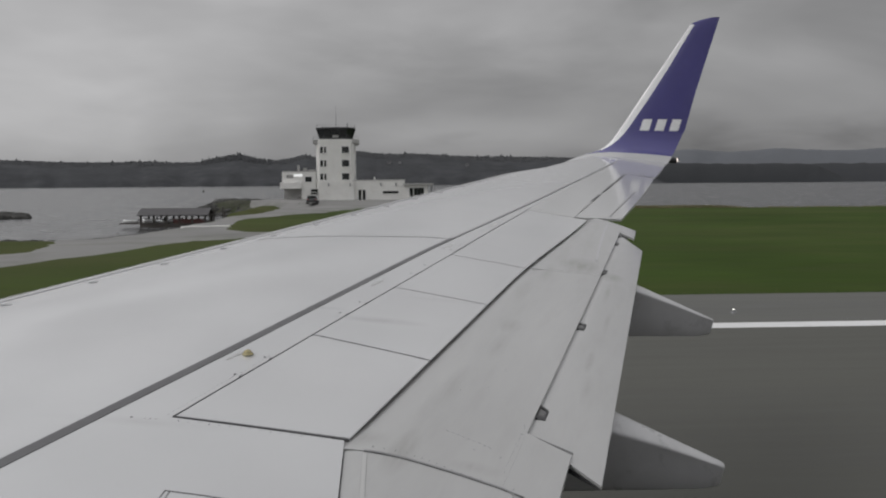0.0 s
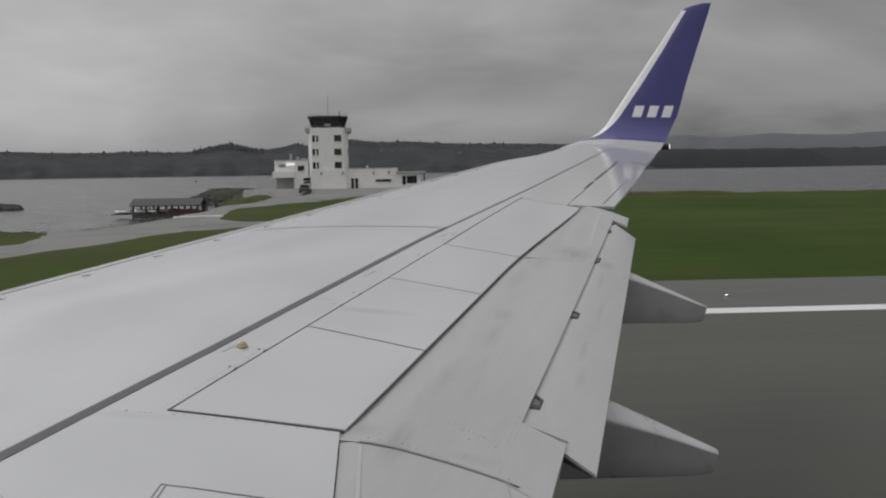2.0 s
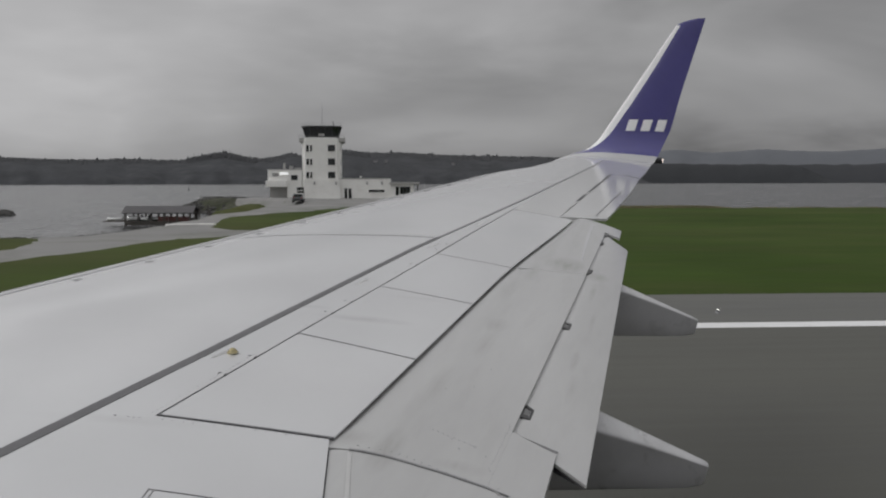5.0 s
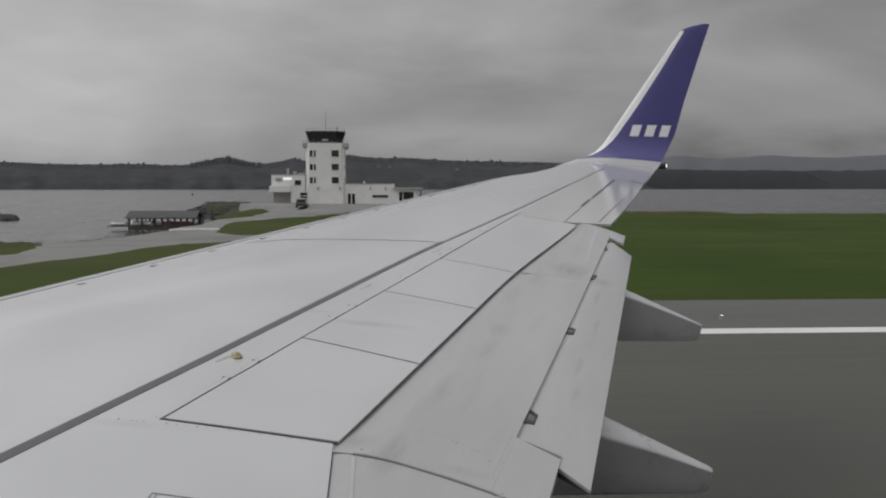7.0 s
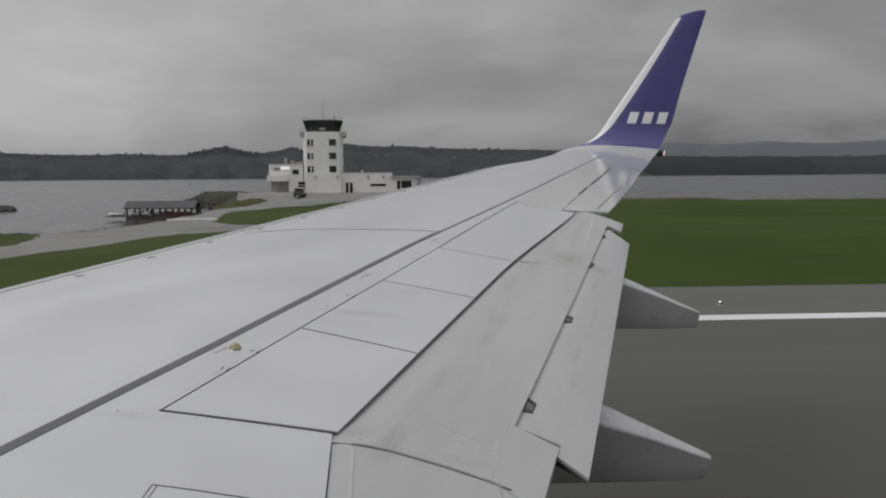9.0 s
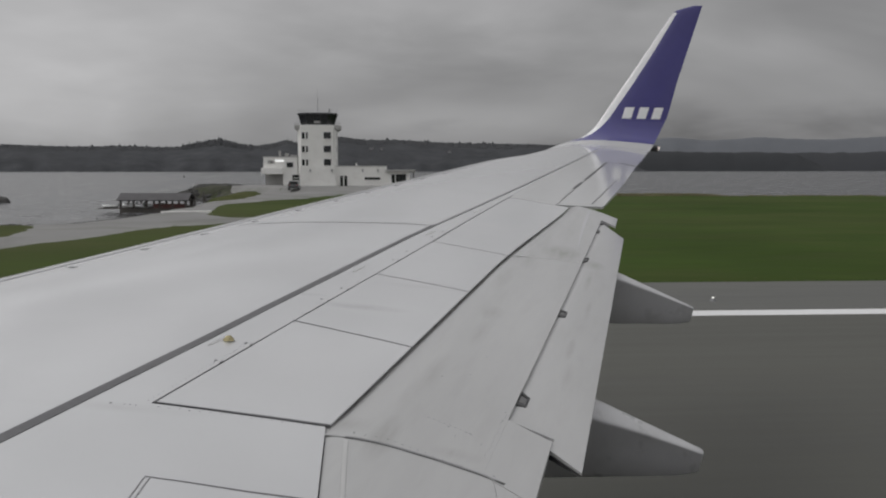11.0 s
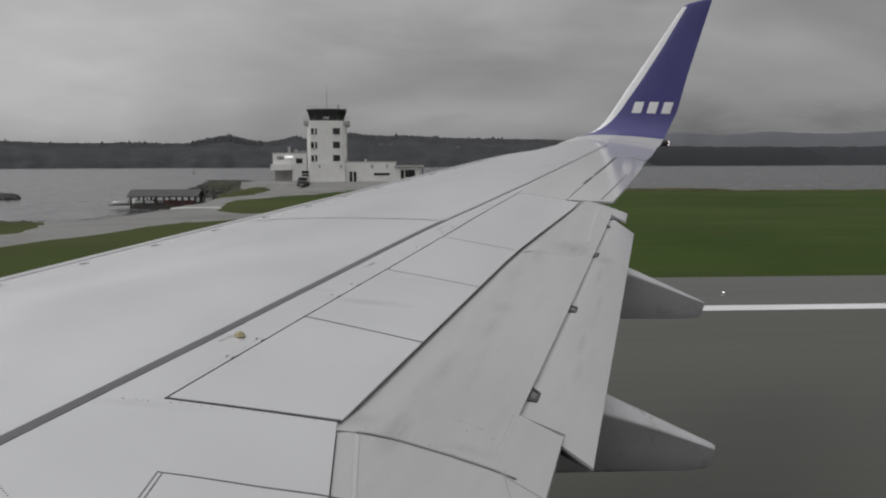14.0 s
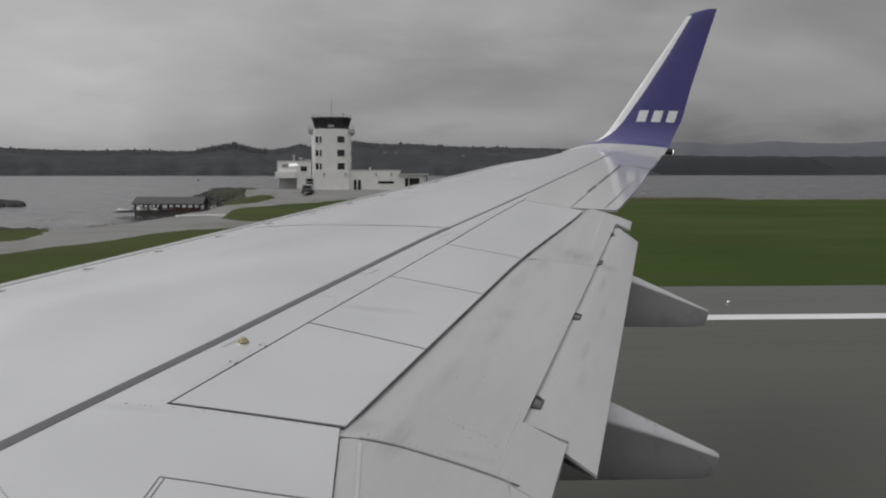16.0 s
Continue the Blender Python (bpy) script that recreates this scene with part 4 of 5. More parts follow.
def build_forest():
    """Narrow conifers and round broadleaf crowns, standing close along the crest."""
    random.seed(11)
    verts, faces = [], []
    for k in range(15000):
        b = random.uniform(-34, 13)
        r = random.uniform(0.5, 0.88)
        h = ridge(b, NEAR_BUMPS, NEAR_BASE) * (1 - smooth_step(13, 16, b))
        f = np.interp(r, (0, 0.03, 0.16, 0.34, 0.55, 0.75, 1.0), (-0.1, 0.06, 0.4, 0.72, 0.93, 1.0, 0.9))
        d, a = NEAR_AT + NEAR_DEEP * r, radians(b)
        grove = -10.7 < b < -6.8
        tall = random.uniform(9.6, 14.9) * (1.45 if grove else 1.0) * (1.0 if random.random() > 0.03 else 1.35)
        x, y, z = d * math.sin(a), d * math.cos(a), SEA + h * f - 3.5 - 0.5 * tall * (1 - smooth_step(0.5, 0.72, r))
        conical = random.random() < (0.85 if grove else 0.4)
        wide = random.uniform(2.3, 3.8) if conical else random.uniform(3.8, 6.3)
        turn = random.uniform(0, 6.28)
        base = len(verts)
        rings = ((0.0, 0.9), (0.4, 0.62), (0.7, 0.3)) if conical else ((0.0, 0.75), (0.45, 1.05), (0.8, 0.62))
        for zz, rr in rings:
            verts += [(x + wide * rr * random.uniform(0.8, 1.2) * math.cos(turn + j * 1.0472), y + wide * rr * math.sin(turn + j * 1.0472), z + tall * (zz + random.uniform(-0.04, 0.04))) for j in range(6)]
        verts.append((x, y, z + tall))
        for i in (0, 6):
            faces += [(base + i + j, base + i + (j + 1) % 6, base + i + 6 + (j + 1) % 6, base + i + 6 + j) for j in range(6)]
        faces += [(base + 12 + j, base + 12 + (j + 1) % 6, base + 18) for j in range(6)]
    me = bpy.data.meshes.new("forest")
    me.from_pydata(verts, [], faces)
    me.polygons.foreach_set("use_smooth", [True] * len(me.polygons))
    me.materials.append(HAZED_FOREST)
    return tagged(new("forest", me), "dark dense mixed conifer forest on the hill across the water, greyed for haze", "forest", kind="stuff")


build_forest()


def far_house(b, up, w):
    a = radians(b)
    d = NEAR_AT + NEAR_DEEP * np.interp(up / ridge(b, NEAR_BUMPS, NEAR_BASE), (-0.1, 0.06, 0.4, 0.72, 0.93, 1.0), (0, 0.03, 0.16, 0.34, 0.55, 0.75))
    up += 3
    x, y, z = d * math.sin(a), d * math.cos(a), SEA + up
    home = thing("far_house", (x, y, z), "small pale house among trees on the far hill", "house", "houses on the far hill")
    part("wall", box(-w / 2, w / 2, -4, 4, -4, 3), HAZED_WALL, home)
    bm = bmesh.new()
    add_loops(bm, [[(sx * (w / 2 + 0.6), -4.6, 2.8), (sx * (w / 2 + 0.6), 0, 5.6), (sx * (w / 2 + 0.6), 4.6, 2.8)] for sx in (-1, 1)], smooth=False)
    bmesh.ops.recalc_face_normals(bm, faces=bm.faces)
    part("roof", bm, ROOF_DARK, home)
    for k in (-1, 1):
        part("window", box(k * w / 4 - 0.7, k * w / 4 + 0.7, -4.1, -3.9, 1.0, 2.8), PANE, home)


for b, up, w in ((-0.1, 65, 12), (0.5, 64, 9), (4.4, 56, 10)):
    far_house(b, up, w)


# ---- control tower with its low wings ----
FRONT = 218.0
tower = thing("control_tower", (-12.5, FRONT + 4, 0), "white rendered airport control tower with a dark glazed cab", "control tower")
T_IN = Matrix.Translation((12.5, -FRONT - 4, 0))


def t_part(name, bm, mat, label="", parent=None):
    ob = part(name, bm, mat, parent or tower, label)
    if parent is None:
        ob.matrix_parent_inverse = T_IN
    return ob


def octagon(cx, cy, half_x, half_y, cut, z):
    return [(cx + sx, cy + sy, z) for sx, sy in ((-half_x + cut, -half_y), (half_x - cut, -half_y), (half_x, -half_y + cut), (half_x, half_y - cut), (half_x - cut, half_y), (-half_x + cut, half_y), (-half_x, half_y - cut), (-half_x, -half_y + cut))]


def prism(rings):
    bm = bmesh.new()
    add_loops(bm, rings, smooth=False)
    bmesh.ops.recalc_face_normals(bm, faces=bm.faces)
    return bm


CX, CY = -12.2, FRONT + 4.4
t_part("shaft", prism([octagon(CX, CY, 4.2, 4.35, 0.75, z) for z in (-0.4, 13.3)]), RENDER_WHITE, "white rendered tower shaft with bevelled corners")
for x0, x1 in ((-17.05, -15.75), (-8.45, -7.15)):
    t_part("balcony", prism([[(x0 + d, FRONT + 0.35 + d, z), (x1 - d, FRONT + 0.35 + d, z), (x1 - d, FRONT + 7.6 - d, z), (x0 + d, FRONT + 7.6 - d, z)] for d, z in ((0.35, 12.15), (0.0, 12.5), (0.0, 13.3), (0.06, 13.32))]), CONCRETE, "pale grey corner balcony below the cab")
t_part("cab_sill", prism([octagon(CX, CY, h, h, 1.35, z) for h, z in ((3.5, 13.1), (3.55, 13.42))]), RENDER_WHITE)
cab = t_part("cab_glazing", prism([octagon(CX, CY, h, h, c, z) for h, c, z in ((3.47, 1.3, 13.4), (4.15, 1.55, 15.65))]), PANE, "dark outward-leaning cab glazing")
low_ring, top_ring = octagon(CX, CY, 3.49, 3.49, 1.3, 13.4), octagon(CX, CY, 4.17, 4.17, 1.55, 15.65)
for i in range(8):
    j = (i + 1) % 8
    for t in (0.0, 0.33, 0.67):
        a, b = Vector(low_ring[i]).lerp(Vector(low_ring[j]), t), Vector(top_ring[i]).lerp(Vector(top_ring[j]), t)
        t_part("mullion", rod(a, b, 0.05, 0.05, 6), FRAME_DARK)
t_part("cab_roof", prism([octagon(CX, CY, h, h, 1.55, z) for h, z in ((4.15, 15.64), (4.32, 15.68), (4.32, 15.9), (4.15, 15.95))]), FRAME_DARK, "dark flat cab roof edge")
for k, p in enumerate(octagon(CX, CY, 4.15, 4.15, 1.5, 15.95)):
    q = octagon(CX, CY, 4.15, 4.15, 1.5, 15.95)[(k + 1) % 8]
    t_part("roof_rail", add_rod(rod(Vector(p) + Vector((0, 0, 0.55)), Vector(q) + Vector((0, 0, 0.55)), 0.025, sides=6), p, Vector(p) + Vector((0, 0, 0.55)), 0.025, sides=6), STEEL)
for x0, x1 in ((-17.0, -15.9), (-8.3, -7.2)):
    bm = bmesh.new()
    for z in (13.65, 14.0):
        add_rod(bm, (x0, FRONT + 0.4, z), (x1, FRONT + 0.4, z), 0.03, sides=6)
    for x in (x0, x1):
        add_rod(bm, (x, FRONT + 0.4, 13.25), (x, FRONT + 0.4, 14.0), 0.03, sides=6)
    t_part("balcony_rail", bm, STEEL)
t_part("cab_skirt", prism([octagon(CX, CY, h, h, 1.0, z) for h, z in ((4.2, 13.2), (3.75, 13.35))]), RENDER_WHITE)
t_part("antenna_mast", add_rod(rod((CX, CY, 16.0), (CX, CY, 19.6), 0.07, 0.04, 8), (CX, CY, 19.6), (CX, CY, 21.2), 0.03, 0.015, 6), STEEL)
t_part("roof_aerial", rod((CX + 2.6, CY - 2.0, 16.0), (CX + 2.6, CY - 2.0, 17.0), 0.12, 0.10, 8), STEEL)
t_part("cab_monitor", box(CX - 0.6, CX + 0.7, CY - 3.82, CY - 3.70, 13.75, 14.25, 0.03), CONCRETE)


def window(x0, x1, z0, z1, y, bars=1, name="window", split=None, glass=None):
    """A window in the front wall. split: the part of the width taken by the first pane, with a white post behind it."""
    w = t_part(name, box(x0, x1, y - 0.03, y + 0.08, z0, z1), FRAME_DARK)
    cuts = [0.0, split, 1.0] if split else [k / (bars + 1) for k in range(bars + 2)]
    for u, v in zip(cuts, cuts[1:]):
        a, b = mix_of(x0, x1, u) + 0.07, mix_of(x0, x1, v) - 0.07
        t_part("pane", box(a, b, y - 0.045, y - 0.02, z0 + 0.07, z1 - 0.07), glass or PANE, parent=w)
    if split:
        m = mix_of(x0, x1, split)
        t_part("post", box(m - 0.12, m + 0.12, y - 0.08, y + 0.02, z0, z1), RENDER_WHITE, parent=w)
    t_part("sill", box(x0 - 0.08, x1 + 0.08, y - 0.12, y + 0.02, z0 - 0.1, z0 - 0.005), RENDER_WHITE, parent=w)
    return w


def side_window(side, z0, z1):
    """A window in the side wall of the shaft."""
    x, y = CX + side * 4.2, CY - 2.6
    w = t_part("window", box(x - 0.05, x + 0.05, y - 0.5, y + 0.5, z0, z1), FRAME_DARK)
    t_part("pane", box(x - 0.06 if side < 0 else x + 0.04, x - 0.04 if side < 0 else x + 0.06, y - 0.43, y + 0.43, z0 + 0.07, z1 - 0.07), PANE, parent=w)
    return w


for z in (10.35, 7.4, 4.5):
    window(-15.5, -14.2, z, z + 1.35, FRONT + 0.05, split=0.58)
    window(-10.75, -9.2, z, z + 1.4, FRONT + 0.05, 0)
    side_window(1, z, z + 1.35)
    side_window(-1, z, z + 1.35)

# forward wing with the recessed gate
t_part("forward_wing", prism([[(-23.9, FRONT + 0.6, z), (-16.55, FRONT + 0.6, z), (-16.55, FRONT + 9, z), (-23.9, FRONT + 9, z)] for z in (2.75, 6.3)]), RENDER_WHITE, "white two-storey wing with an overhanging upper floor")
t_part("ground_floor", box(-19.7, -16.5, FRONT + 0.6, FRONT + 9, -0.4, 2.76), RENDER_WHITE)
t_part("recess_wall", box(-23.7, -19.71, FRONT + 2.2, FRONT + 9, -0.4, 2.75), CONCRETE, "grey wall of the recessed gate")
t_part("balcony", box(-24.3, -19.8, FRONT - 0.25, FRONT + 0.59, 2.62, 4.0, 0.03), RENDER_WHITE)
t_part("parapet", box(-24.0, -16.5, FRONT + 0.55, FRONT + 9.1, 6.3, 6.48), CONCRETE)
# panes take the pale concrete colour so that the glass looks lit
window(-22.9, -21.5, 4.95, 5.6, FRONT + 0.6, 1, glass=CONCRETE)
window(-18.85, -17.45, 4.1, 5.2, FRONT + 0.6, 0)
t_part("lit_strip", box(-21.3, -19.5, FRONT + 0.45, FRONT + 0.58, 5.3, 5.72), glow("strip_light", (1, 1, 1), 0.55), "lit white strip light")
entrance = window(-17.6, -16.1, 0.0, 2.5, FRONT - 0.02, 0, "entrance_door")
for k in range(3):
    t_part("door_bar", box(-17.6, -16.1, FRONT - 0.1, FRONT - 0.05, 0.55 + 0.6 * k, 0.67 + 0.6 * k), RENDER_WHITE, parent=entrance)
for x, y, h, w in ((-20.6, FRONT + 4, 1.5, 0.5), (-19.2, FRONT + 5, 0.9, 0.8), (-17.6, FRONT + 4, 0.5, 1.5)):
    t_part("roof_vent", box(x - w / 2, x + w / 2, y - w / 2, y + w / 2, 6.3, 6.3 + h, 0.03), CONCRETE)

# long low wing
t_part("low_wing", box(-8.2, 3.0, FRONT + 0.5, FRONT + 8, -0.4, 4.35), RENDER_WHITE, "long white single-storey wing")
t_part("low_front", box(-15.9, -8.19, FRONT - 0.25, FRONT + 0.2, -0.4, 4.3), RENDER_WHITE)
t_part("low_parapet", box(-16.0, 3.1, FRONT + 0.4, FRONT + 8.1, 4.35, 4.5), CONCRETE)
window(-7.25, -6.6, 0.02, 2.25, FRONT + 0.5, 0, "glass_door")
window(-6.35, -5.7, 0.02, 2.25, FRONT + 0.5, 0, "glass_door")
window(-1.9, 1.55, 1.4, 1.95, FRONT + 0.5, 2, "slit_window")
for x in (-13.7, -9.0, -2.3, 1.0):
    t_part("wall_lamp", box(x - 0.14, x + 0.14, FRONT + 0.22 - (0.75 if x < -8.2 else 0), FRONT + 0.5 - (0.75 if x < -8.2 else 0), 3.1, 3.75, 0.03), STEEL)
t_part("roof_lamp", rod((-3.7, FRONT + 2, 4.5), (-3.7, FRONT + 2, 5.0), 0.2, 0.2, 10), RENDER_WHITE)
# end pavilion with a wide roof
t_part("pavilion", box(3.01, 8.0, FRONT + 0.2, FRONT + 7, -0.4, 3.2), RENDER_WHITE, "white end pavilion with a wide flat roof")
t_part("pavilion_roof", box(2.6, 9.2, FRONT - 0.6, FRONT + 7.6, 3.2, 3.6, 0.03), CONCRETE)
window(4.0, 4.75, 0.7, 2.6, FRONT + 0.2, 0)
window(4.95, 7.2, 0.95, 2.6, FRONT + 0.2, 2)
for k in range(4):
    t_part("shelter_post", box(8.95, 9.05, FRONT + 2.0 + 1.5 * k, FRONT + 2.1 + 1.5 * k, -0.4, 2.9), STEEL)
for k in range(3):
    t_part("shelter_pane", box(8.98, 9.02, FRONT + 2.12 + 1.5 * k, FRONT + 3.48 + 1.5 * k, 0.3, 2.6), PANE)
t_part("shelter_roof", box(8.02, 9.2, FRONT + 1.9, FRONT + 6.8, 2.9, 3.02), CONCRETE)


# parked dark estate car by the entrance
def build_car(at, turn):
    car = thing("parked_car", at, "dark grey parked estate car outside the tower", "car")
    car.rotation_euler, car.scale = (0, 0, turn), (1.08, 1.08, 1.08)
    bm = bmesh.new()
    side_line = [(-2.15, 0.42), (-2.2, 0.72), (-2.1, 0.98), (-1.95, 1.02), (-1.75, 1.48), (-1.2, 1.56), (0.2, 1.54), (0.95, 1.02), (1.95, 0.88), (2.15, 0.68), (2.12, 0.42), (1.8, 0.32), (-1.8, 0.32)]
    loops = []
    for y, s in ((-0.88, 0.93), (-0.8, 1.0), (0.8, 1.0), (0.88, 0.93)):
        loops.append([(x * (0.97 if s < 1 else 1), y * (1 if z < 1.05 else 0.84), 0.32 + (z - 0.32) * (s if z > 1.05 else 1)) for x, z in side_line])
    add_loops(bm, loops, smooth=False)
    bmesh.ops.recalc_face_normals(bm, faces=bm.faces)
    part("body", bm, CAR_PAINT, car)
    for y in (-0.79, 0.79):
        s = 0.02 if y > 0 else -0.02
        part("side_glass", box(-1.55, 0.45, min(y, y + s), max(y, y + s), 1.06, 1.42), PANE, car)
    part("rear_glass", box(-2.02, -1.93, -0.6, 0.6, 1.05, 1.38), PANE, car)
    for x in (-1.35, 1.35):
        for y in (-0.86, 0.86):
            wheel = part("wheel", rod((x, y - 0.1, 0.32), (x, y + 0.1, 0.32), 0.32, 0.32, 18), RUBBER, car)
            part("rim", rod((x, y - 0.11, 0.32), (x, y + 0.11, 0.32), 0.19, 0.19, 12), STEEL, wheel)
    for y in (-0.65, 0.65):
        part("tail_lamp", box(-2.16, -2.06, y - 0.12, y + 0.12, 0.78, 0.95, 0.02), material("tail_lamp_red", (0.25, 0.02, 0.02), 0.3), car)
    return car


build_car((-14.7, 186.0, ground_height(-14.7, 186.0) + 0.1), radians(90))


# ---- boathouse, boats and the rocky shore ----
def build_boathouse():
    x0, x1, y0, y1 = -36.7, -27.4, 146.8, 151.6
    hut = thing("boathouse", (x0, y0, SEA), "dark open-sided timber boathouse on posts over the water", "boathouse")
    inv = Matrix.Translation((-x0, -y0, -SEA))

    def h_part(name, bm, mat, label=""):
        ob = part(name, bm, mat, hut, label)
        ob.matrix_parent_inverse = inv

    ym = (y0 + y1) / 2
    for y_e, y_r in ((y0 - 0.5, ym), (y1 + 0.5, ym)):
        n = 26
        for k in range(n):
            a, b = mix_of(x0 - 0.5, x1 + 0.5, k / n), mix_of(x0 - 0.5, x1 + 0.5, (k + 1) / n) - 0.02
            bm = bmesh.new()
            low, high = (y_e, -0.85), (y_r, 0.10)
            add_loops(bm, [[(x, low[0], low[1]), (x, high[0], high[1]), (x, high[0], high[1] + 0.1), (x, low[0], low[1] + 0.1)] for x in (a, b)], smooth=False)
            bmesh.ops.recalc_face_normals(bm, faces=bm.faces)
            h_part("roof_board", bm, ROOF_DARK)
    for k in range(6):
        x = mix_of(x0, x1, k / 5)
        for y in (y0, y1):
            h_part("post", box(x - 0.13, x + 0.13, y - 0.13, y + 0.13, SEA - 1.0, -0.7), TIMBER)
        h_part("tie_beam", box(x - 0.08, x + 0.08, y0, y1, -0.95, -0.75), TIMBER)
    for y in (y0, y1):
        h_part("eaves_beam", box(x0 - 0.3, x1 + 0.3, y - 0.1, y + 0.1, -0.9, -0.68), TIMBER)
    bm = bmesh.new()
    add_loops(bm, [[(x, y0 - 0.1, -0.7), (x, ym, 0.08), (x, y1 + 0.1, -0.7)] for x in (x1 - 0.1, x1 + 0.05)], smooth=False)
    bmesh.ops.recalc_face_normals(bm, faces=bm.faces)
    h_part("gable", bm, TIMBER)
    for k in range(14):
        y = mix_of(y0, y1, k / 14)
        h_part("wall_board", box(x1 - 0.05, x1, y + 0.01, y + 0.33, SEA - 0.3, -0.7 if k > 9 else -1.7), TIMBER)
    for k in range(13):
        x = mix_of(x0 + 5.6, x1 - 0.1, k / 13)
        h_part("wall_board", box(x, x + 0.3, y1 - 0.05, y1, SEA - 0.3, -1.75 + 0.03 * (k % 3)), RED_TIMBER)
    for k in range(30):
        x = mix_of(x0, x1, k / 30)
        if k < 15:
            continue
        h_part("front_board", box(x, x + 0.29, y0 - 0.06, y0 - 0.01, SEA + 0.72, SEA + 1.36 + 0.04 * (k % 2)), RED_TIMBER)
    h_part("fascia", box(x0 - 0.1, x1 + 0.3, y0 - 0.1, y0 - 0.02, SEA + 0.1, SEA + 0.7), TIMBER)
    h_part("deck", box(x0 - 3.2, x1 + 1.2, y0 + 0.05, y1 + 0.6, SEA + 0.62, SEA + 0.75), TIMBER)


build_boathouse()


def build_boat(at, turn, size, hull_mat, label):
    boat = thing("small_boat", at, label, "boat", "boats at the boathouse")
    boat.rotation_euler = (0, 0, turn)
    bm = bmesh.new()
    loops = []
    for t, w, sheer in ((0, 0.75, 0.62), (0.25, 0.95, 0.58), (0.5, 1.0, 0.58), (0.75, 0.8, 0.66), (0.92, 0.4, 0.76), (1.0, 0.05, 0.82)):
        x = (t - 0.5) * 4.6 * size
        loops.append([(x, -w * 0.85 * size, sheer * size), (x, -w * 0.6 * size, 0.12 * size), (x, 0, -0.12 * size), (x, w * 0.6 * size, 0.12 * size), (x, w * 0.85 * size, sheer * size), (x, w * 0.72 * size, (sheer - 0.08) * size), (x, 0, 0.2 * size), (x, -w * 0.72 * size, (sheer - 0.08) * size)])
    add_loops(bm, loops)
    bmesh.ops.recalc_face_normals(bm, faces=bm.faces)
    part("hull", bm, hull_mat, boat)
    for x in (-0.9, 0.3):
        part("thwart", box(x * size - 0.14, x * size + 0.14, -0.62 * size, 0.62 * size, 0.4 * size, 0.46 * size), TIMBER, boat)
    part("outboard_motor", box(-2.55 * size, -2.25 * size, -0.17 * size, 0.17 * size, 0.3 * size, 1.05 * size, 0.04), FRAME_DARK, boat)


build_boat((-35.1, 147.7, SEA + 0.83), radians(160), 0.8, WHITE_PAINT, "small white open boat lying on the boathouse deck")
build_boat((-32.6, 147.9, SEA + 0.83), radians(8), 0.8, WHITE_PAINT, "small white open boat under the boathouse roof")
build_boat((-30.2, 149.4, SEA + 0.83), radians(12), 0.5, RED_TIMBER, "small reddish boat on the boathouse deck")
build_boat((-38.6, 148.4, SEA + 0.83), radians(175), 0.5, WHITE_PAINT, "small white boat on the open end of the deck")


def timber_pole(x, y, top):
    single("mooring_pole", rod((x, y, SEA - 0.8), (x + 0.05, y, top), 0.13, 0.11, 10), TIMBER, "upright weathered timber mooring pole", "pole", "mooring poles")


timber_pole(-27.0, 150.2, -0.9)
timber_pole(-25.3, 151.4, -0.5)


def boulders(name, spots, n, size, label, seed):
    """A heap of broken rock along a line of points."""
    random.seed(seed)
    verts, faces = [], []
    probe = bmesh.new()
    bmesh.ops.create_icosphere(probe, subdivisions=2, radius=1.0)
    probe.verts.ensure_lookup_table()
    unit = [v.co.copy() for v in probe.verts]
    tris = [[v.index for v in f.verts] for f in probe.faces]
    probe.free()
    for k in range(n):
        i = random.randrange(len(spots) - 1)
        t = random.random()
        x = mix_of(spots[i][0], spots[i + 1][0], t) + random.gauss(0, 1.0)
        y = mix_of(spots[i][1], spots[i + 1][1], t) + random.gauss(0, 1.0)
        s = size * random.uniform(0.45, 1.25)
        z = max(SEA - 0.1, ground_height(x, y)) + s * 0.15
        turn = Euler((random.uniform(0, 6), random.uniform(0, 6), random.uniform(0, 6))).to_matrix()
        sx, sy, sz = random.uniform(0.8, 1.4), random.uniform(0.7, 1.1), random.uniform(0.55, 0.9)
        off = Vector((k * 3.7, 0, 0))
        base = len(verts)
        for u in unit:
            q = turn @ u
            q = q * (1 + 0.28 * noise.noise(u * 1.6 + off))
            verts.append((x + q.x * s * sx, y + q.y * s * sy, z + q.z * s * sz))
        faces += [[base + a for a in f] for f in tris]
    me = bpy.data.meshes.new(name)
    me.from_pydata(verts, [], faces)
    me.materials.append(ROCK)
    return tagged(new(name, me), label, "rocks", kind="stuff")


boulders("shore_rocks", [(-20, 160), (-17.5, 170), (-19, 182), (-25, 196), (-38, 209), (-43, 222), (-36, 245)], 620, 0.6, "grey boulder bank along the tower's shore", 3)
boulders("spit_rocks", [(-72, 195), (-78, 198), (-89, 190)], 150, 1.25, "dark boulders at the end of the grass spit", 5)
boulders("point_rocks", [(24, 240), (33, 224), (32, 196)], 120, 0.9, "dark low boulders on the point beyond the tower", 6)
boulders("slip_rocks", [(-33, 136), (-26, 142), (-24, 152)], 110, 0.28, "small stones beside the slipway", 7)
boulders("mound_rocks", [(-40, 219), (-36, 217.5), (-32, 216), (-29, 213)], 130, 0.6, "dark rock mound beside the jetty", 12)
boulders("beach_rocks", [(-92, 140), (-70, 116), (-45, 110), (-37, 112)], 160, 0.5, "scattered stones along the grass shore", 8)
boulders("tide_stones", [(-36, 113.5), (-35.2, 117.5), (-34.7, 122.5), (-33.6, 127.5), (-33.0, 137)], 420, 0.15, "dark wet stones at the edge of the water", 14)
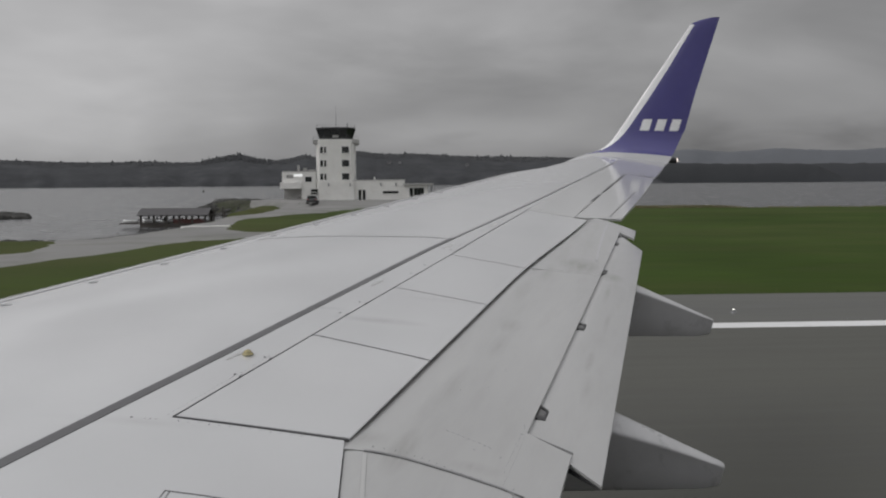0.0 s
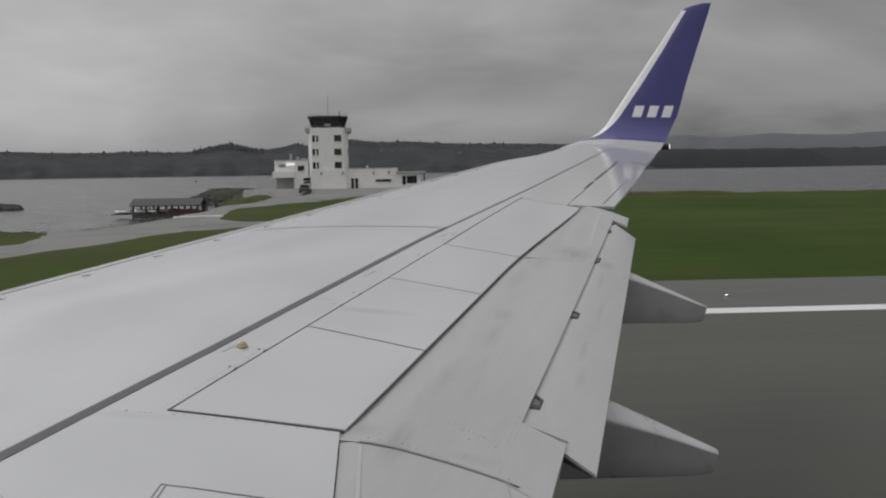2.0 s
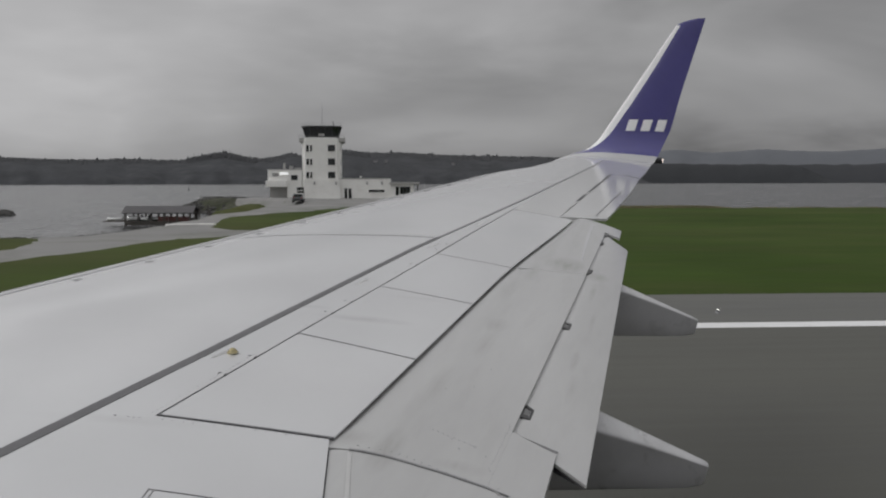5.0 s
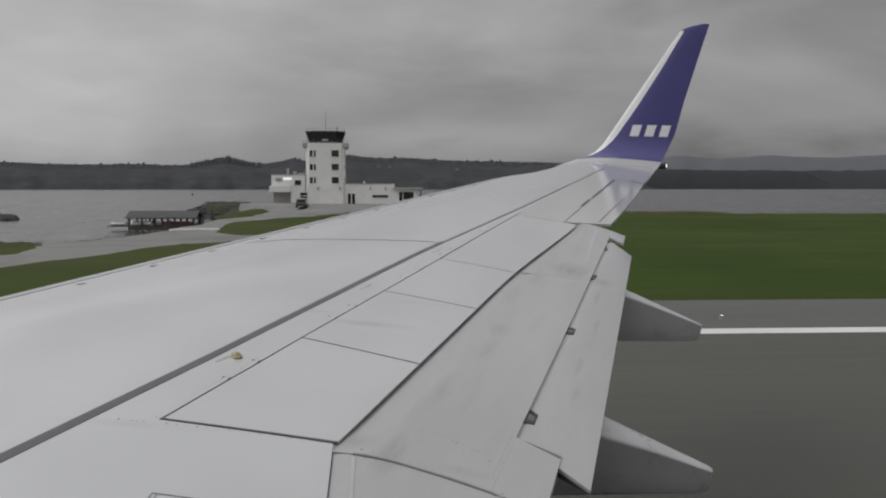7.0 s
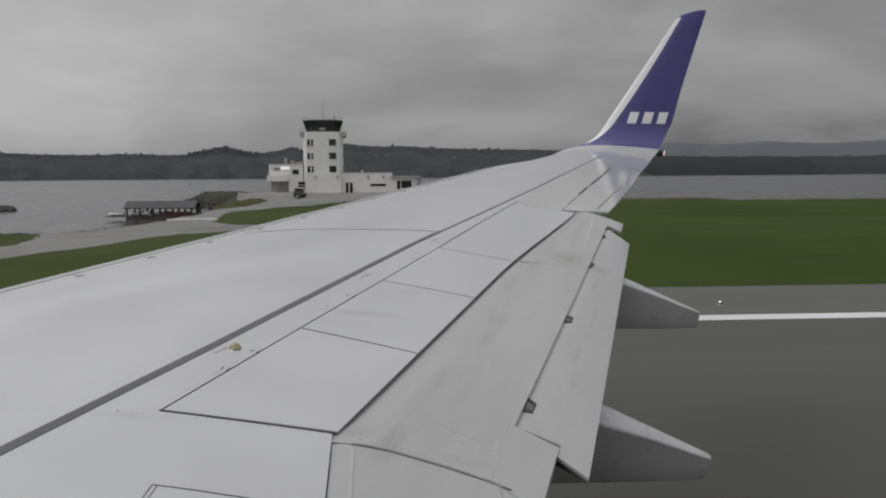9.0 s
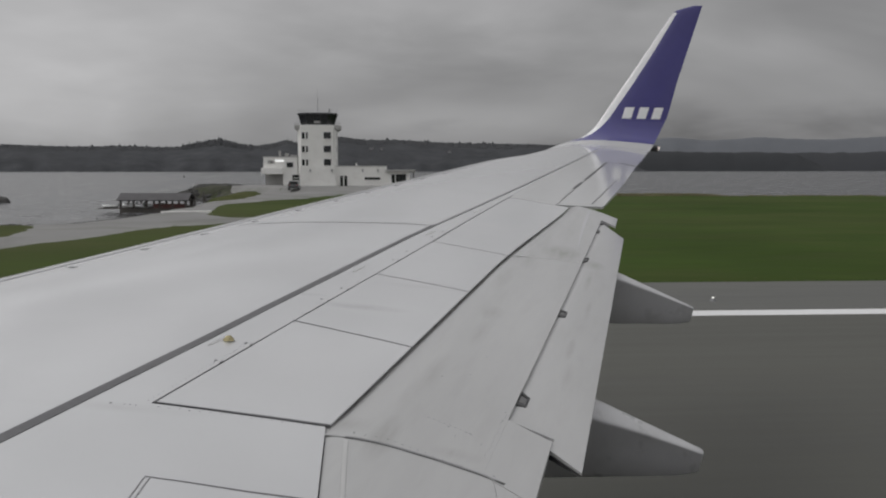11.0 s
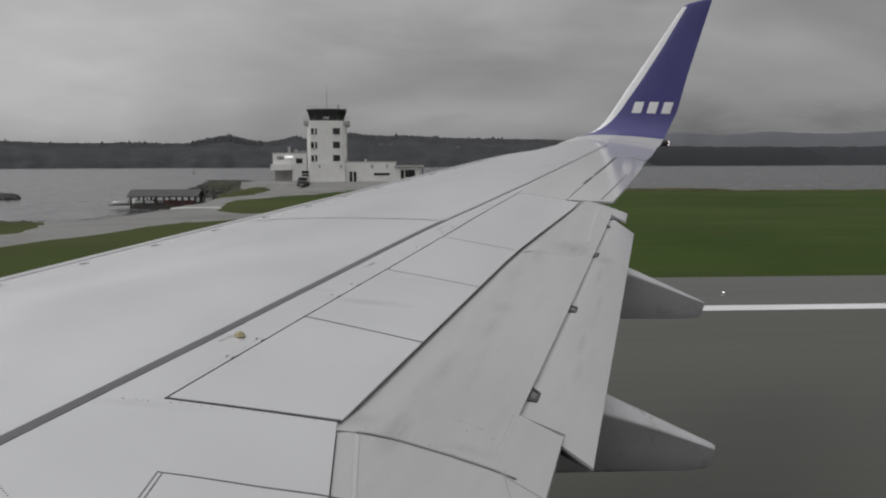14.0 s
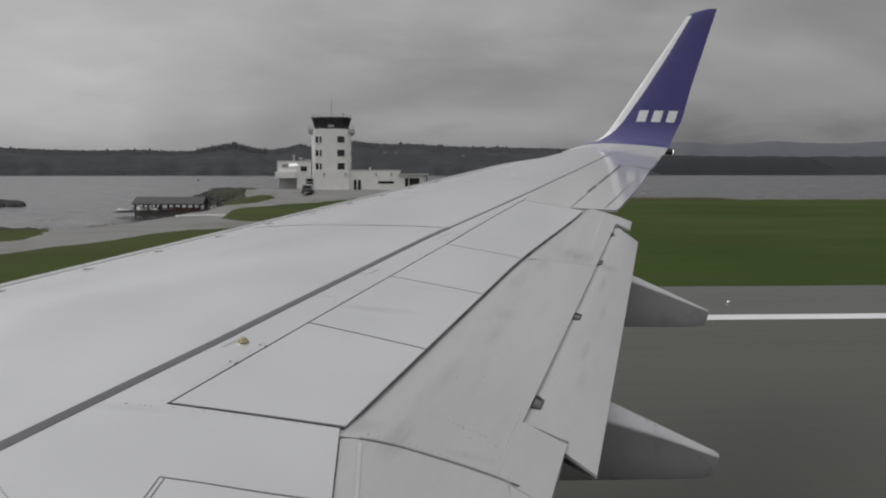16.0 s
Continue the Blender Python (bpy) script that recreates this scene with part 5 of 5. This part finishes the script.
boulders("outer_rocks", [(52, 142), (110, 139), (200, 141)], 200, 0.5, "scattered stones along the grass shore", 9)


# low floating jetty beyond the rocky shore, and a small buoy
jetty = thing("floating_jetty", (-56.5, 360.0, SEA), "low weathered floating timber jetty beyond the shore", "jetty")
for k in range(18):
    part("plank", box(-7.4 + 0.82 * k, -6.63 + 0.82 * k, -1.2, 1.2, 0.3, 0.72), CONCRETE, jetty)
for k in range(4):
    part("float", box(-7.2 + 4.2 * k, -5.4 + 4.2 * k, -1.1, 1.1, -0.3, 0.295, 0.05), TIMBER, jetty)
for x, top in ((-6.9, 1.6), (-1.2, 1.2), (3.4, 1.9), (6.8, 1.3)):
    part("pile", rod((x, 1.35, -1.0), (x, 1.35, top), 0.14, 0.12, 9), TIMBER, jetty)
mooring = thing("mooring_post", (-25.3, 150.0, -1.3), "dark timber mooring post beside the boathouse", "post", "mooring posts")
part("shaft", rod((0, 0, -1.2), (0, 0, 1.55), 0.13, 0.11, 10), TIMBER, mooring)
part("cap", rod((0, 0, 1.55), (0, 0, 1.62), 0.15, 0.12, 10), FRAME_DARK, mooring)
copy_thing(mooring, Matrix.Translation((-26.5, 149.3, -1.4)))
buoy = thing("buoy", (-150.0, 800.0, SEA), "small dark buoy floating on the fjord", "buoy")
part("body", rod((0, 0, -0.4), (0, 0, 0.9), 0.9, 0.7, 14), FRAME_DARK, buoy)
part("top_mark", rod((0, 0, 0.9), (0, 0, 2.4), 0.2, 0.1, 10), FRAME_DARK, buoy)


def tufts(name, spots, n, spread, tall, mat, label, seed):
    """Loose tufts of blades along a line."""
    random.seed(seed)
    verts, faces = [], []
    for k in range(n):
        i = random.randrange(len(spots) - 1)
        t = random.random()
        x = mix_of(spots[i][0], spots[i + 1][0], t) + random.gauss(0, spread)
        y = mix_of(spots[i][1], spots[i + 1][1], t) + abs(random.gauss(0, spread))
        z = ground_height(x, y) - 0.02
        if z < SEA + 0.2:
            continue
        for j in range(6):
            a, h, w = random.uniform(0, 6.28), tall * random.uniform(0.5, 1.2), tall * random.uniform(0.12, 0.3)
            lean = random.uniform(0.7, 1.6) * h
            base = len(verts)
            px, py = x + random.uniform(-0.5, 0.5) * tall, y + random.uniform(-0.5, 0.5) * tall
            verts += [(px - w * math.cos(a), py - w * math.sin(a), z), (px + w * math.cos(a), py + w * math.sin(a), z), (px + lean * 0.2, py + lean, z + h)]
            faces.append((base, base + 1, base + 2))
    me = bpy.data.meshes.new(name)
    me.from_pydata(verts, [], faces)
    me.materials.append(mat)
    return tagged(new(name, me), label, "grass", kind="stuff")


tufts("shore_grass", [(34, 137), (52, 136), (110, 133), (200, 136), (320, 141)], 10000, 1.8, 0.34, DRY_GRASS, "brownish dry grass along the shore", 21)
tufts("verge_grass", [(-18, 31.75), (60, 31.75)], 3500, 0.3, 0.06, GRASS, "short grass fringe along the runway shoulder", 22)
tufts("verge_straw", [(-18, 31.55), (60, 31.55)], 2600, 0.45, 0.05, DRY_GRASS, "thin dry grass straggling over the runway shoulder", 23)
